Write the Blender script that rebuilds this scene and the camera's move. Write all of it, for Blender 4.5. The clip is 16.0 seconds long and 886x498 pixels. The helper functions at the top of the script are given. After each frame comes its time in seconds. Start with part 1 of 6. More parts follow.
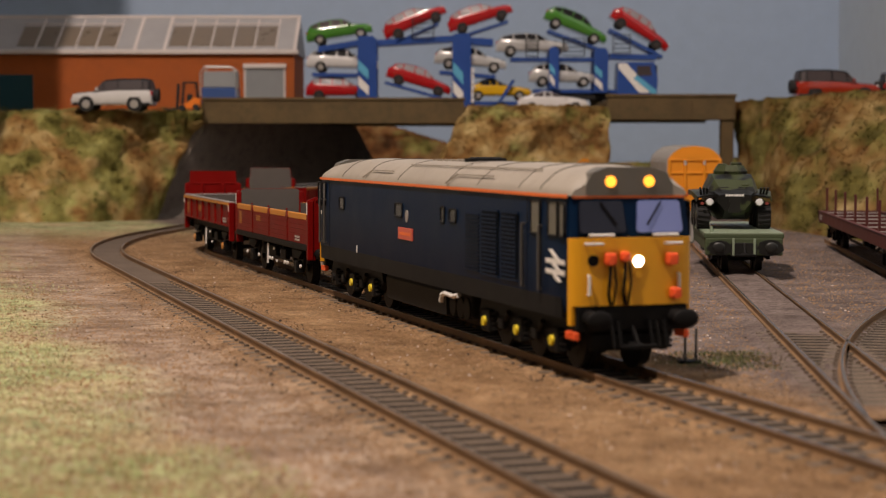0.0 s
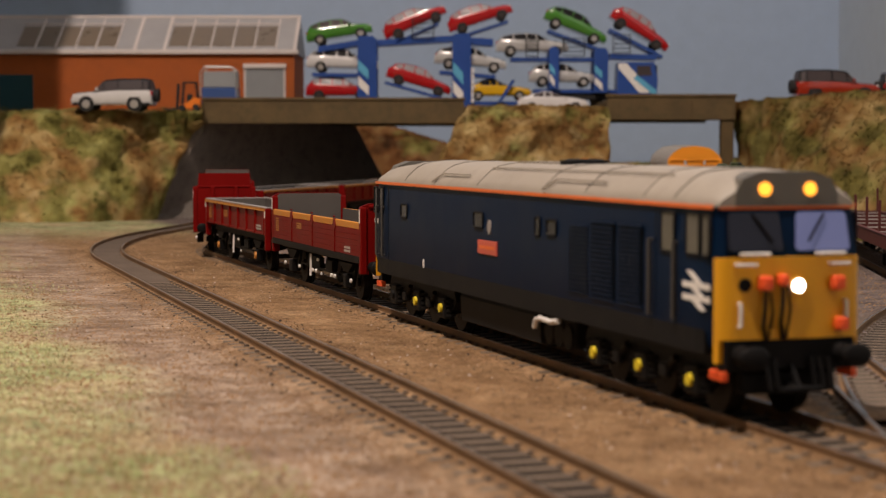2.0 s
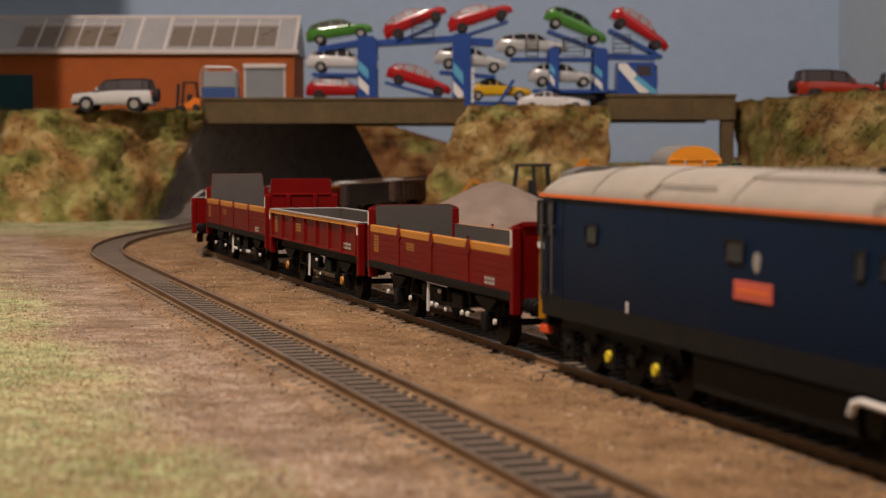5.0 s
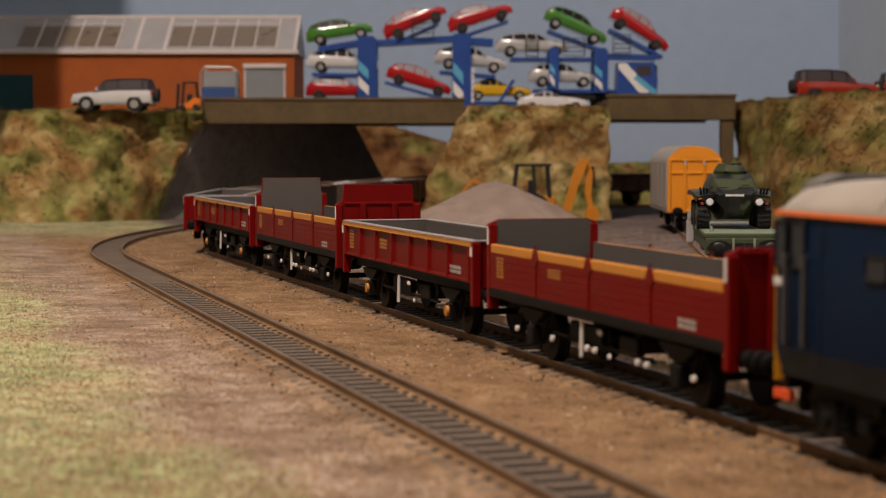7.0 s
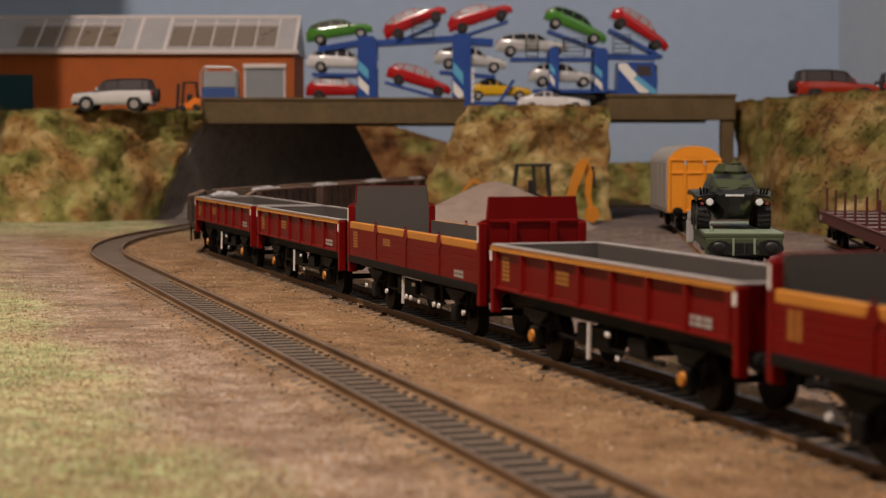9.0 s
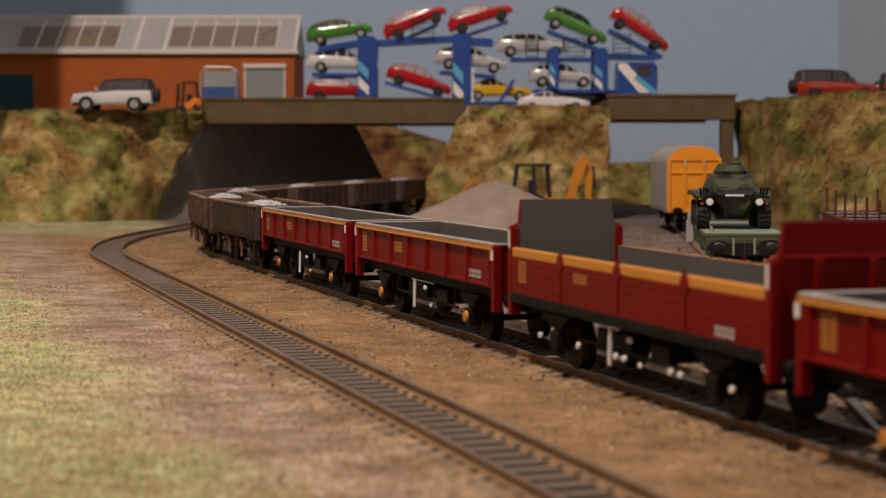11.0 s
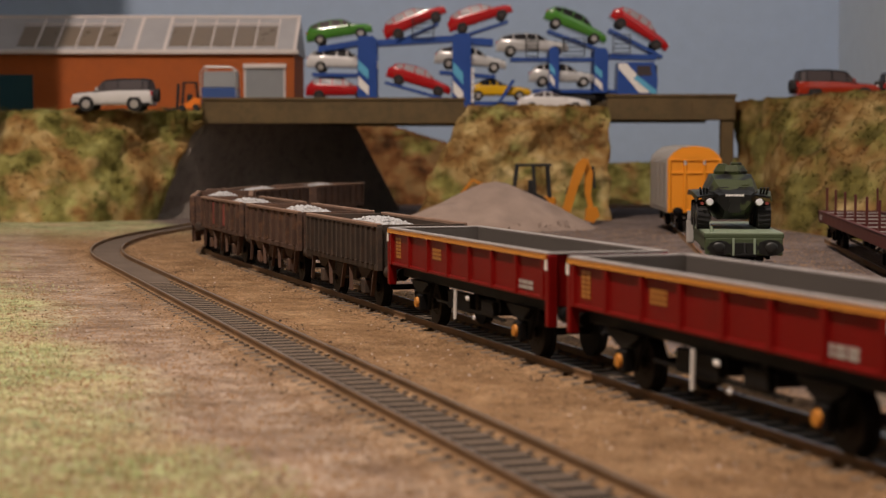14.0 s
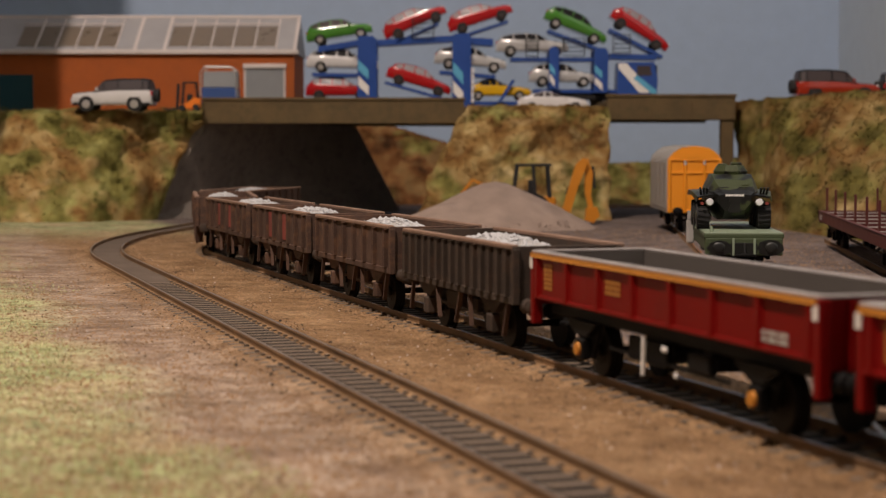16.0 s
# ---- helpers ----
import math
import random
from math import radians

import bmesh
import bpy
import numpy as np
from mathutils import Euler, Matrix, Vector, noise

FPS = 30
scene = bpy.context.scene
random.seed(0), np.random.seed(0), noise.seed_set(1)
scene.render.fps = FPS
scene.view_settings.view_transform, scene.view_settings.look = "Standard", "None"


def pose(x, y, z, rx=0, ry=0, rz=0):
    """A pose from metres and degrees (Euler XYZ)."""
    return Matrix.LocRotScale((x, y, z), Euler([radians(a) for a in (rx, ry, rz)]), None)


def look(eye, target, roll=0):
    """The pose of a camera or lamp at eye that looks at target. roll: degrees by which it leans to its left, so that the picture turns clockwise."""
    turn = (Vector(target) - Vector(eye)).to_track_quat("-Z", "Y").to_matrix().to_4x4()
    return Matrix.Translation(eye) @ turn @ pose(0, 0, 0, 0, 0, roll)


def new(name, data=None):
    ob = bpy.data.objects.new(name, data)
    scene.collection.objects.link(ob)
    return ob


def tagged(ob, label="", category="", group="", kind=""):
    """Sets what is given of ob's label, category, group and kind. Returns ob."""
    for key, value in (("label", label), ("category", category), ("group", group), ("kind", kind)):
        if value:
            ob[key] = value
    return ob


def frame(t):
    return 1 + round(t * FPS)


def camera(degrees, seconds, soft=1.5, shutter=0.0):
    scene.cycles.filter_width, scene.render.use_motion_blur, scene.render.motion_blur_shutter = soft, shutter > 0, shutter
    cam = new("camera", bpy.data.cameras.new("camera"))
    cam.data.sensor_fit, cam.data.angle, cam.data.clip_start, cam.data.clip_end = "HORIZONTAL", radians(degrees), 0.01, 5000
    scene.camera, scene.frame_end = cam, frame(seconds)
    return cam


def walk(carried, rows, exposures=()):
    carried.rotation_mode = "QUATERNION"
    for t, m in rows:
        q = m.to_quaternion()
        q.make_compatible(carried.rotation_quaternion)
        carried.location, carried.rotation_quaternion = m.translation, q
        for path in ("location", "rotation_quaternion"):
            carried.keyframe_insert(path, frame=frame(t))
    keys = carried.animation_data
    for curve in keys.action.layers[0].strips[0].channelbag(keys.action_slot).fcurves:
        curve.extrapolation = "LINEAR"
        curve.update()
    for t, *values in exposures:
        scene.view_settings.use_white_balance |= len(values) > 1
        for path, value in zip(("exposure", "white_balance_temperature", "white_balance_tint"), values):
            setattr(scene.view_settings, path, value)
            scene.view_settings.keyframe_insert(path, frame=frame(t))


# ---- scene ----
cam = camera(27.673, 16.0, soft=1.2, shutter=0.0)
STAND = pose(0, 0, 0.05595, 86.70, 0, 0)
walk(cam, [(0.0, STAND), (16.0, STAND)], [(0.0, 0.0, 6500, 10), (16.0, 0.0, 6500, 10)])
cam.data.dof.use_dof = True
cam.data.dof.focus_distance = 0.68
cam.data.dof.aperture_fstop = 30.0

# ---- light: two warm ceiling lamps in a closed room, faint bluish fill added by the world ----
world = bpy.data.worlds.new("room_air")
scene.world = world
world.use_nodes = True
world.node_tree.nodes["Background"].inputs[0].default_value = (0.75, 0.82, 1.0, 1)
world.node_tree.nodes["Background"].inputs[1].default_value = 0.09


def ceiling_lamp(name, at, target, size, watts, colour):
    d = bpy.data.lights.new(name, "AREA")
    d.shape, d.size, d.energy, d.color = "DISK", size, watts, colour
    ob = new(name, d)
    ob.matrix_basis = look(at, target)
    return ob


ceiling_lamp("ceiling_spot", (-0.36, 0.12, 1.28), (0.0, 0.50, 0), 0.035, 25.5, (1.0, 0.825, 0.71))
ceiling_lamp("ceiling_spot", (0.05, 1.15, 1.30), (0.05, 1.3, 0), 0.05, 1.5, (1.0, 0.84, 0.72))

# ---- small tools (millimetres) ----
MM = 0.001


def mpose(x, y, z, rx=0, ry=0, rz=0):
    return pose(x * MM, y * MM, z * MM, rx, ry, rz)


def mesh_of(name, bm, mat, smooth=False):
    for v in bm.verts:
        v.co *= MM
    bmesh.ops.recalc_face_normals(bm, faces=bm.faces[:])
    me = bpy.data.meshes.new(name)
    bm.to_mesh(me)
    bm.free()
    if smooth:
        for p in me.polygons:
            p.use_smooth = True
        me.set_sharp_from_angle(angle=radians(38))
    for m in (mat if isinstance(mat, (list, tuple)) else [mat]):
        me.materials.append(m)
    return me


def part(name, bm, mat, parent=None, label="", smooth=False):
    ob = new(name, mesh_of(name, bm, mat, smooth))
    ob.parent = parent
    return tagged(ob, label)


def empty(name, m=None):
    ob = new(name)
    ob.empty_display_size = 0.01
    if m is not None:
        ob.matrix_basis = m
    return ob


def bmnew():
    return bmesh.new()


def box(bm, x0, x1, y0, y1, z0, z1, bevel=0.0, seg=1):
    vs = bmesh.ops.create_cube(bm, size=1.0)["verts"]
    for v in vs:
        v.co = Vector((x0 + (v.co.x + 0.5) * (x1 - x0), y0 + (v.co.y + 0.5) * (y1 - y0), z0 + (v.co.z + 0.5) * (z1 - z0)))
    if bevel:
        es = {e for v in vs for e in v.link_edges}
        bmesh.ops.bevel(bm, geom=list(es), offset=bevel, segments=seg, affect="EDGES", profile=0.5)
    return bm


def tube(bm, a, b, r, r2=None, seg=12):
    a, b = Vector(a), Vector(b)
    d = b - a
    m = Matrix.Translation((a + b) / 2) @ d.to_track_quat("Z", "Y").to_matrix().to_4x4()
    bmesh.ops.create_cone(bm, cap_ends=True, segments=seg, radius1=r, radius2=r if r2 is None else r2, depth=d.length, matrix=m)
    return bm


def strut(bm, a, b, w, t):
    """A flat bar from a to b, w wide in y, t thick."""
    a, b = Vector(a), Vector(b)
    d = b - a
    vs = bmesh.ops.create_cube(bm, size=1.0)["verts"]
    q = d.to_track_quat("Z", "Y").to_matrix().to_4x4()
    for v in vs:
        v.co = (a + b) / 2 + q @ Vector((v.co.x * t, v.co.y * w, v.co.z * d.length))
    return bm


def prism(bm, poly, y0, y1, plane="xz"):
    """A polygon, in x and z or in y and z or x and y, drawn out between two values of the third axis."""
    def at(p, k):
        if plane == "xz":
            return Vector((p[0], k, p[1]))
        if plane == "yz":
            return Vector((k, p[0], p[1]))
        return Vector((p[0], p[1], k))
    a = [bm.verts.new(at(p, y0)) for p in poly]
    b = [bm.verts.new(at(p, y1)) for p in poly]
    bm.faces.new(a)
    bm.faces.new(b[::-1])
    n = len(poly)
    for i in range(n):
        bm.faces.new((a[i], b[i], b[(i + 1) % n], a[(i + 1) % n]))
    return bm


def loft(bm, rings, closed=True, caps=True):
    vs = [[bm.verts.new(p) for p in r] for r in rings]
    n = len(rings[0])
    for a, b in zip(vs, vs[1:]):
        for i in range(n if closed else n - 1):
            j = (i + 1) % n
            bm.faces.new((a[i], a[j], b[j], b[i]))
    if caps and closed:
        bm.faces.new(vs[0])
        bm.faces.new(vs[-1][::-1])
    return vs


def blob(bm, c, r, sub=1, squash=(1, 1, 1), rough=0.25, seed=0):
    vs = bmesh.ops.create_icosphere(bm, subdivisions=sub, radius=1)["verts"]
    for v in vs:
        k = 1 + rough * noise.noise(v.co * 1.7 + Vector((seed * 3.1, seed * 1.7, 0)))
        v.co = Vector(c) + Vector((v.co.x * r * k * squash[0], v.co.y * r * k * squash[1], v.co.z * r * k * squash[2]))
    return bm


# ---- materials ----
def material(name, rough=0.5, metal=0.0, coat=0.0, spec=0.5):
    m = bpy.data.materials.new(name)
    m.use_nodes = True
    b = m.node_tree.nodes["Principled BSDF"]
    b.inputs["Roughness"].default_value = rough
    b.inputs["Metallic"].default_value = metal
    b.inputs["Coat Weight"].default_value = coat
    b.inputs["Coat Roughness"].default_value = 0.08
    b.inputs["Specular IOR Level"].default_value = spec
    return m, m.node_tree, b


def coords(nt):
    return nt.nodes.new("ShaderNodeTexCoord").outputs["Object"]


def noise_tex(nt, vec, scale, detail=4.0, rough=0.55):
    n = nt.nodes.new("ShaderNodeTexNoise")
    n.inputs["Scale"].default_value, n.inputs["Detail"].default_value, n.inputs["Roughness"].default_value = scale, detail, rough
    nt.links.new(vec, n.inputs["Vector"])
    return n.outputs["Fac"]


def ramp(nt, fac, stops):
    r = nt.nodes.new("ShaderNodeValToRGB")
    e = r.color_ramp.elements
    while len(e) < len(stops):
        e.new(0.5)
    for el, (p, c) in zip(e, stops):
        el.position, el.color = p, (*c, 1)
    nt.links.new(fac, r.inputs["Fac"])
    return r.outputs["Color"]


def mix(nt, fac, a, b, mode="MIX"):
    n = nt.nodes.new("ShaderNodeMix")
    n.data_type, n.blend_type = "RGBA", mode
    for sock, val in ((n.inputs[0], fac), (n.inputs[6], a), (n.inputs[7], b)):
        if isinstance(val, (int, float)):
            sock.default_value = val
        elif isinstance(val, tuple):
            sock.default_value = (*val, 1)
        else:
            nt.links.new(val, sock)
    return n.outputs[2]


def bump(nt, b, height, strength, dist):
    n = nt.nodes.new("ShaderNodeBump")
    n.inputs["Strength"].default_value, n.inputs["Distance"].default_value = strength, dist
    nt.links.new(height, n.inputs["Height"])
    nt.links.new(n.outputs["Normal"], b.inputs["Normal"])


def paint(name, colour, rough=0.45, vary=0.18, dirt=None, dirt_amount=0.35, coat=0.0, metal=0.0, grain=2500.0, relief=0.00004, spec=0.4):
    """Painted or moulded surface: two scales of tone, a little dirt, a fine relief."""
    m, nt, b = material(name, rough, metal, coat, spec)
    co = coords(nt)
    big, fine = noise_tex(nt, co, 60, 3), noise_tex(nt, co, grain, 3)
    lo, hi = tuple(c * (1 - vary) for c in colour), tuple(min(1, c * (1 + vary)) for c in colour)
    c = ramp(nt, big, [(0.3, lo), (0.7, hi)])
    c = mix(nt, 0.35, c, ramp(nt, fine, [(0.3, lo), (0.7, hi)]))
    if dirt:
        spots = ramp(nt, noise_tex(nt, co, 170, 6, 0.7), [(0.5, (0, 0, 0)), (0.72, (dirt_amount,) * 3)])
        c = mix(nt, spots, c, dirt)
    nt.links.new(c, b.inputs["Base Color"])
    r = nt.nodes.new("ShaderNodeMapRange")
    r.inputs["To Min"].default_value, r.inputs["To Max"].default_value = max(0.03, rough - 0.1), min(1, rough + 0.12)
    nt.links.new(big, r.inputs["Value"])
    nt.links.new(r.outputs["Result"], b.inputs["Roughness"])
    if relief:
        bump(nt, b, fine, 0.25, relief)
    return m


def glow(name, colour, strength):
    m, nt, b = material(name, 0.3)
    b.inputs["Base Color"].default_value = (*colour, 1)
    b.inputs["Emission Color"].default_value = (*colour, 1)
    b.inputs["Emission Strength"].default_value = strength
    return m


def ground_material():
    m, nt, b = material("earth_scatter", 0.95, spec=0.2)
    co = coords(nt)
    big, mid, fine = noise_tex(nt, co, 7, 5, 0.6), noise_tex(nt, co, 60, 5, 0.7), noise_tex(nt, co, 850, 4, 0.75)
    soil = ramp(nt, mid, [(0.30, (0.19, 0.105, 0.048)), (0.5, (0.29, 0.175, 0.088)), (0.72, (0.40, 0.265, 0.15))])
    pinkish = ramp(nt, mid, [(0.32, (0.215, 0.138, 0.092)), (0.5, (0.355, 0.260, 0.190)), (0.68, (0.49, 0.385, 0.30))])
    grey = ramp(nt, mid, [(0.3, (0.130, 0.096, 0.086)), (0.7, (0.250, 0.200, 0.185))])
    straw = ramp(nt, noise_tex(nt, co, 130, 5, 0.7), [(0.35, (0.38, 0.26, 0.145)), (0.5, (0.56, 0.44, 0.26)), (0.66, (0.68, 0.57, 0.36))])
    green = ramp(nt, noise_tex(nt, co, 110, 5, 0.7), [(0.35, (0.24, 0.25, 0.115)), (0.5, (0.41, 0.425, 0.215)), (0.66, (0.55, 0.56, 0.32))])
    grass = mix(nt, ramp(nt, noise_tex(nt, co, 30, 4, 0.6), [(0.34, (0, 0, 0)), (0.54, (1, 1, 1))]), straw, green)

    def slope(a, bb, c, lo, hi, wob):
        """0 to 1 across the line a x + b y = c, with a ragged edge."""
        v = nt.nodes.new("ShaderNodeVectorMath")
        v.operation = "DOT_PRODUCT"
        nt.links.new(co, v.inputs[0])
        v.inputs[1].default_value = (a, bb, 0)
        s = nt.nodes.new("ShaderNodeMath")
        s.operation = "MULTIPLY_ADD"
        nt.links.new(big, s.inputs[0])
        s.inputs[1].default_value = wob
        nt.links.new(v.outputs["Value"], s.inputs[2])
        r = nt.nodes.new("ShaderNodeMapRange")
        r.interpolation_type = "SMOOTHSTEP"
        r.inputs["From Min"].default_value, r.inputs["From Max"].default_value = c + lo + wob / 2, c + hi + wob / 2
        nt.links.new(s.outputs[0], r.inputs["Value"])
        return r.outputs["Result"]
    c = mix(nt, slope(0.9548, 0.2973, 0.092, -0.012, 0.012, 0.02), pinkish, soil)
    c = mix(nt, slope(0.953, 0.303, 0.050, 0.020, -0.012, 0.10), c, grass)
    c = mix(nt, slope(-0.5, 0.866, 1.14, -0.07, 0.10, 0.16), c, grass)
    c = mix(nt, slope(0.954, 0.300, 0.204, -0.012, 0.016, 0.025), c, grey)
    c = mix(nt, 0.6, c, ramp(nt, fine, [(0.34, (0.16, 0.14, 0.12)), (0.52, (0.95, 0.95, 0.95)), (0.7, (1.35, 1.33, 1.30))]), "MULTIPLY")
    c = mix(nt, 0.5, c, ramp(nt, noise_tex(nt, co, 230, 4, 0.7), [(0.34, (0.36, 0.33, 0.30)), (0.56, (1.08, 1.08, 1.08))]), "MULTIPLY")
    c = mix(nt, 0.5, c, ramp(nt, noise_tex(nt, co, 22, 3, 0.6), [(0.32, (0.55, 0.53, 0.50)), (0.5, (1, 1, 1)), (0.7, (1.25, 1.25, 1.25))]), "MULTIPLY")
    nt.links.new(c, b.inputs["Base Color"])
    bump(nt, b, fine, 0.9, 0.0011)
    return m


def bank_material(name, value, green, share, run=1.0):
    """Flock in broad patches: a run of straw and rust tones, and greens over a share of it."""
    m, nt, b = material(name, 0.9, spec=0.15)
    co = nt.nodes.new("ShaderNodeVectorMath")
    co.operation = "MULTIPLY"
    co.inputs[1].default_value = (1.0, run, 1.0)
    nt.links.new(coords(nt), co.inputs[0])
    co = co.outputs["Vector"]
    isl = nt.nodes.new("ShaderNodeNewGeometry").outputs["Random Per Island"]
    far = nt.nodes.new("ShaderNodeVectorMath")
    far.inputs[1].default_value = (3.1, 1.7, 5.3)
    nt.links.new(co, far.inputs[0])
    far = far.outputs["Vector"]
    c = mix(nt, 0.35, ramp(nt, noise_tex(nt, co, 36, 2, 0.5), value), ramp(nt, noise_tex(nt, co, 75, 3, 0.55), value))
    g = mix(nt, 0.4, ramp(nt, noise_tex(nt, co, 42, 2, 0.5), green), ramp(nt, noise_tex(nt, far, 90, 3, 0.6), green))
    c = mix(nt, ramp(nt, noise_tex(nt, far, 27, 3, 0.55), [(share - 0.05, (1, 1, 1)), (share + 0.07, (0, 0, 0))]), c, g)
    c = mix(nt, 0.45, c, ramp(nt, isl, [(0.0, (0.72, 0.70, 0.66)), (0.6, (1, 1, 1)), (1.0, (1.2, 1.15, 1.08))]), "MULTIPLY")
    nt.links.new(c, b.inputs["Base Color"])
    bump(nt, b, noise_tex(nt, co, 420, 4, 0.7), 0.6, 0.0008)
    return m


EARTH = ground_material()
STRAW = [(0.34, (0.095, 0.045, 0.014)), (0.43, (0.215, 0.110, 0.034)), (0.52, (0.32, 0.205, 0.075)), (0.62, (0.46, 0.345, 0.155)), (0.74, (0.60, 0.49, 0.27))]
GREENS = [(0.36, (0.055, 0.050, 0.012)), (0.46, (0.125, 0.112, 0.028)), (0.56, (0.23, 0.205, 0.060)), (0.70, (0.36, 0.345, 0.125))]
BANK = bank_material("scrub_turf", STRAW, GREENS, 0.49)
# Straw and green tones scaled down: the east bank's weaker light is painted in.
DIMMED_BANK = bank_material("dimmed_turf", [(p, (r * 0.72, g * 0.70, b * 0.66)) for p, (r, g, b) in STRAW], [(p, (r * 0.78, g * 0.74, b * 0.7)) for p, (r, g, b) in GREENS], 0.47, 0.4)
PALE_BANK = bank_material("straw_turf", STRAW, GREENS, 0.44)
WALL_BLUE = paint("sky_blue_wall_paint", (0.365, 0.462, 0.615), 0.85, 0.05, grain=300, relief=0.0002)
# Paler blue than WALL_BLUE, for the side wall.
WALL_PALE = paint("pale_blue_wall", (0.54, 0.62, 0.70), 0.85, 0.05, grain=300, relief=0.0002)
ROOM = paint("room_wall_paint", (0.50, 0.46, 0.42), 0.9, 0.04, grain=200)
CONCRETE = paint("weathered_concrete", (0.105, 0.070, 0.031), 0.9, 0.3, (0.05, 0.045, 0.02), 0.6, grain=600, relief=0.0003)
DARK_WALL = paint("dark_grey_card", (0.185, 0.155, 0.132), 0.9, 0.2, (0.03, 0.028, 0.025), 0.5, grain=500)
RAIL_SIDE = paint("rusty_rail", (0.19, 0.108, 0.050), 0.75, 0.3, grain=900)
RAIL_TOP = paint("worn_rail_head", (0.16, 0.12, 0.09), 0.42, 0.25, metal=0.5, grain=900)
RAIL_BRIGHT = paint("polished_rail_head", (0.42, 0.40, 0.41), 0.22, 0.15, metal=0.95, grain=900)
SLEEPER = paint("brown_sleeper", (0.112, 0.082, 0.058), 0.7, 0.3, (0.20, 0.14, 0.095), 0.5, grain=900)
DUST = paint("grey_brown_dust", (0.112, 0.085, 0.066), 0.95, 0.25, (0.09, 0.065, 0.05), 0.5, grain=700, relief=0.0003, spec=0.15)
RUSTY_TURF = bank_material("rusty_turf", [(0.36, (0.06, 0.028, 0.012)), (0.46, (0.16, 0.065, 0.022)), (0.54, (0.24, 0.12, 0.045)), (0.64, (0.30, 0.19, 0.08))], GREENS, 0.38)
BED = paint("dark_track_bed", (0.017, 0.012, 0.009), 0.95, 0.25, (0.06, 0.045, 0.03), 0.5, grain=700, relief=0.0003, spec=0.15)
STONE = paint("grey_stone", (0.30, 0.29, 0.28), 0.9, 0.25, grain=900)

# ---- room ----
def structure(name, bm, mat, label, smooth=False):
    return tagged(part(name, bm, mat, None, label, smooth), "", name.split("_")[0], "", "structure")


def build_room():
    b = bmnew()
    box(b, -1000, 416, 1900, 1960, -1000, 1400)
    structure("wall_north", b, WALL_BLUE, "plain pale blue painted wall behind the layout")
    b = bmnew()
    box(b, 416, 480, -1700, 1960, -1000, 1400)
    structure("wall_east", b, WALL_PALE, "plain side wall in a paler blue than the back wall")
    b = bmnew()
    box(b, -1600, -1540, -1700, 1960, -1000, 1400)
    structure("wall_west", b, ROOM, "plain cream painted room wall")
    b = bmnew()
    box(b, -1600, -1000, 1900, 1960, -1000, 1400)
    structure("wall_north_west", b, ROOM, "plain cream painted room wall")
    b = bmnew()
    box(b, -1600, 480, -1760, -1700, -1000, 1400)
    structure("wall_south", b, ROOM, "plain cream painted room wall")
    # Unseen board, added to cast the shadow over the shed and left bank.
    b = bmnew()
    box(b, -1540, -342, 1244, 1262, -8, 1400)
    structure("wall_partition", b, ROOM, "plain cream unseen board added to shade the left side")
    b = bmnew()
    box(b, -1600, 480, -1760, 1960, 1400, 1440)
    structure("ceiling", b, ROOM, "plain cream painted ceiling")
    b = bmnew()
    box(b, -1600, 480, -1760, 1960, -1040, -1000)
    structure("floor", b, ROOM, "plain floor below the layout")


# ---- tracks: plan in millimetres ----
class Plan:
    """A centre line of straights and arcs; s runs from its first point."""

    def __init__(self, x, y, heading, pieces):
        self.seg, self.length = [], 0.0
        h = radians(heading)
        for length, radius in pieces:
            self.seg.append((self.length, length, x, y, h, radius))
            x, y, h = self._step(x, y, h, length, radius)
            self.length += length

    @staticmethod
    def _step(x, y, h, s, r):
        if not r:
            return x + s * math.cos(h), y + s * math.sin(h), h
        k = h + s / r
        return x + r * (math.sin(k) - math.sin(h)), y - r * (math.cos(k) - math.cos(h)), k

    def at(self, s):
        for s0, length, x, y, h, r in reversed(self.seg):
            if s >= s0 or s0 == 0.0:
                return self._step(x, y, h, s - s0, r)

    def side(self, s, off):
        x, y, h = self.at(s)
        return x - off * math.sin(h), y + off * math.cos(h), h


def fillet(slope1, x0, y_start, corner_y, slope2, radius, tail, more=()):
    """Straight x = x0 + slope1 y up to a bend at corner_y into x growing by slope2."""
    h1, h2 = math.atan2(1, slope1), math.atan2(1, slope2)
    turn = h1 - h2
    tan_len = radius * math.tan(turn / 2)
    first = (corner_y - y_start) / math.sin(h1) - tan_len
    return Plan(x0 + slope1 * y_start, y_start, math.degrees(h1), [(first, 0), (radius * turn, -radius), (tail, 0), *more])


MAIN = fillet(-0.3144, 184.4, -800.0, 1030.0, 0.26, 340.0, 440.0, [(760, -190)])
LOOP = fillet(-0.3114, 115.4, -200.0, 1028.6, 0.1083, 685.0, 560.0)
SIDING = Plan(65 + 0.0834 * 318, 318, math.degrees(math.atan2(1, 0.0834)), [(1300, 0)])
BRANCH = Plan(65 + 0.0834 * 345, 345, math.degrees(math.atan2(1, 0.0834)), [(330, -880), (420, 0)])
YARD = Plan(118 + 0.111 * 560, 560, math.degrees(math.atan2(1, 0.111)), [(560, 0)])


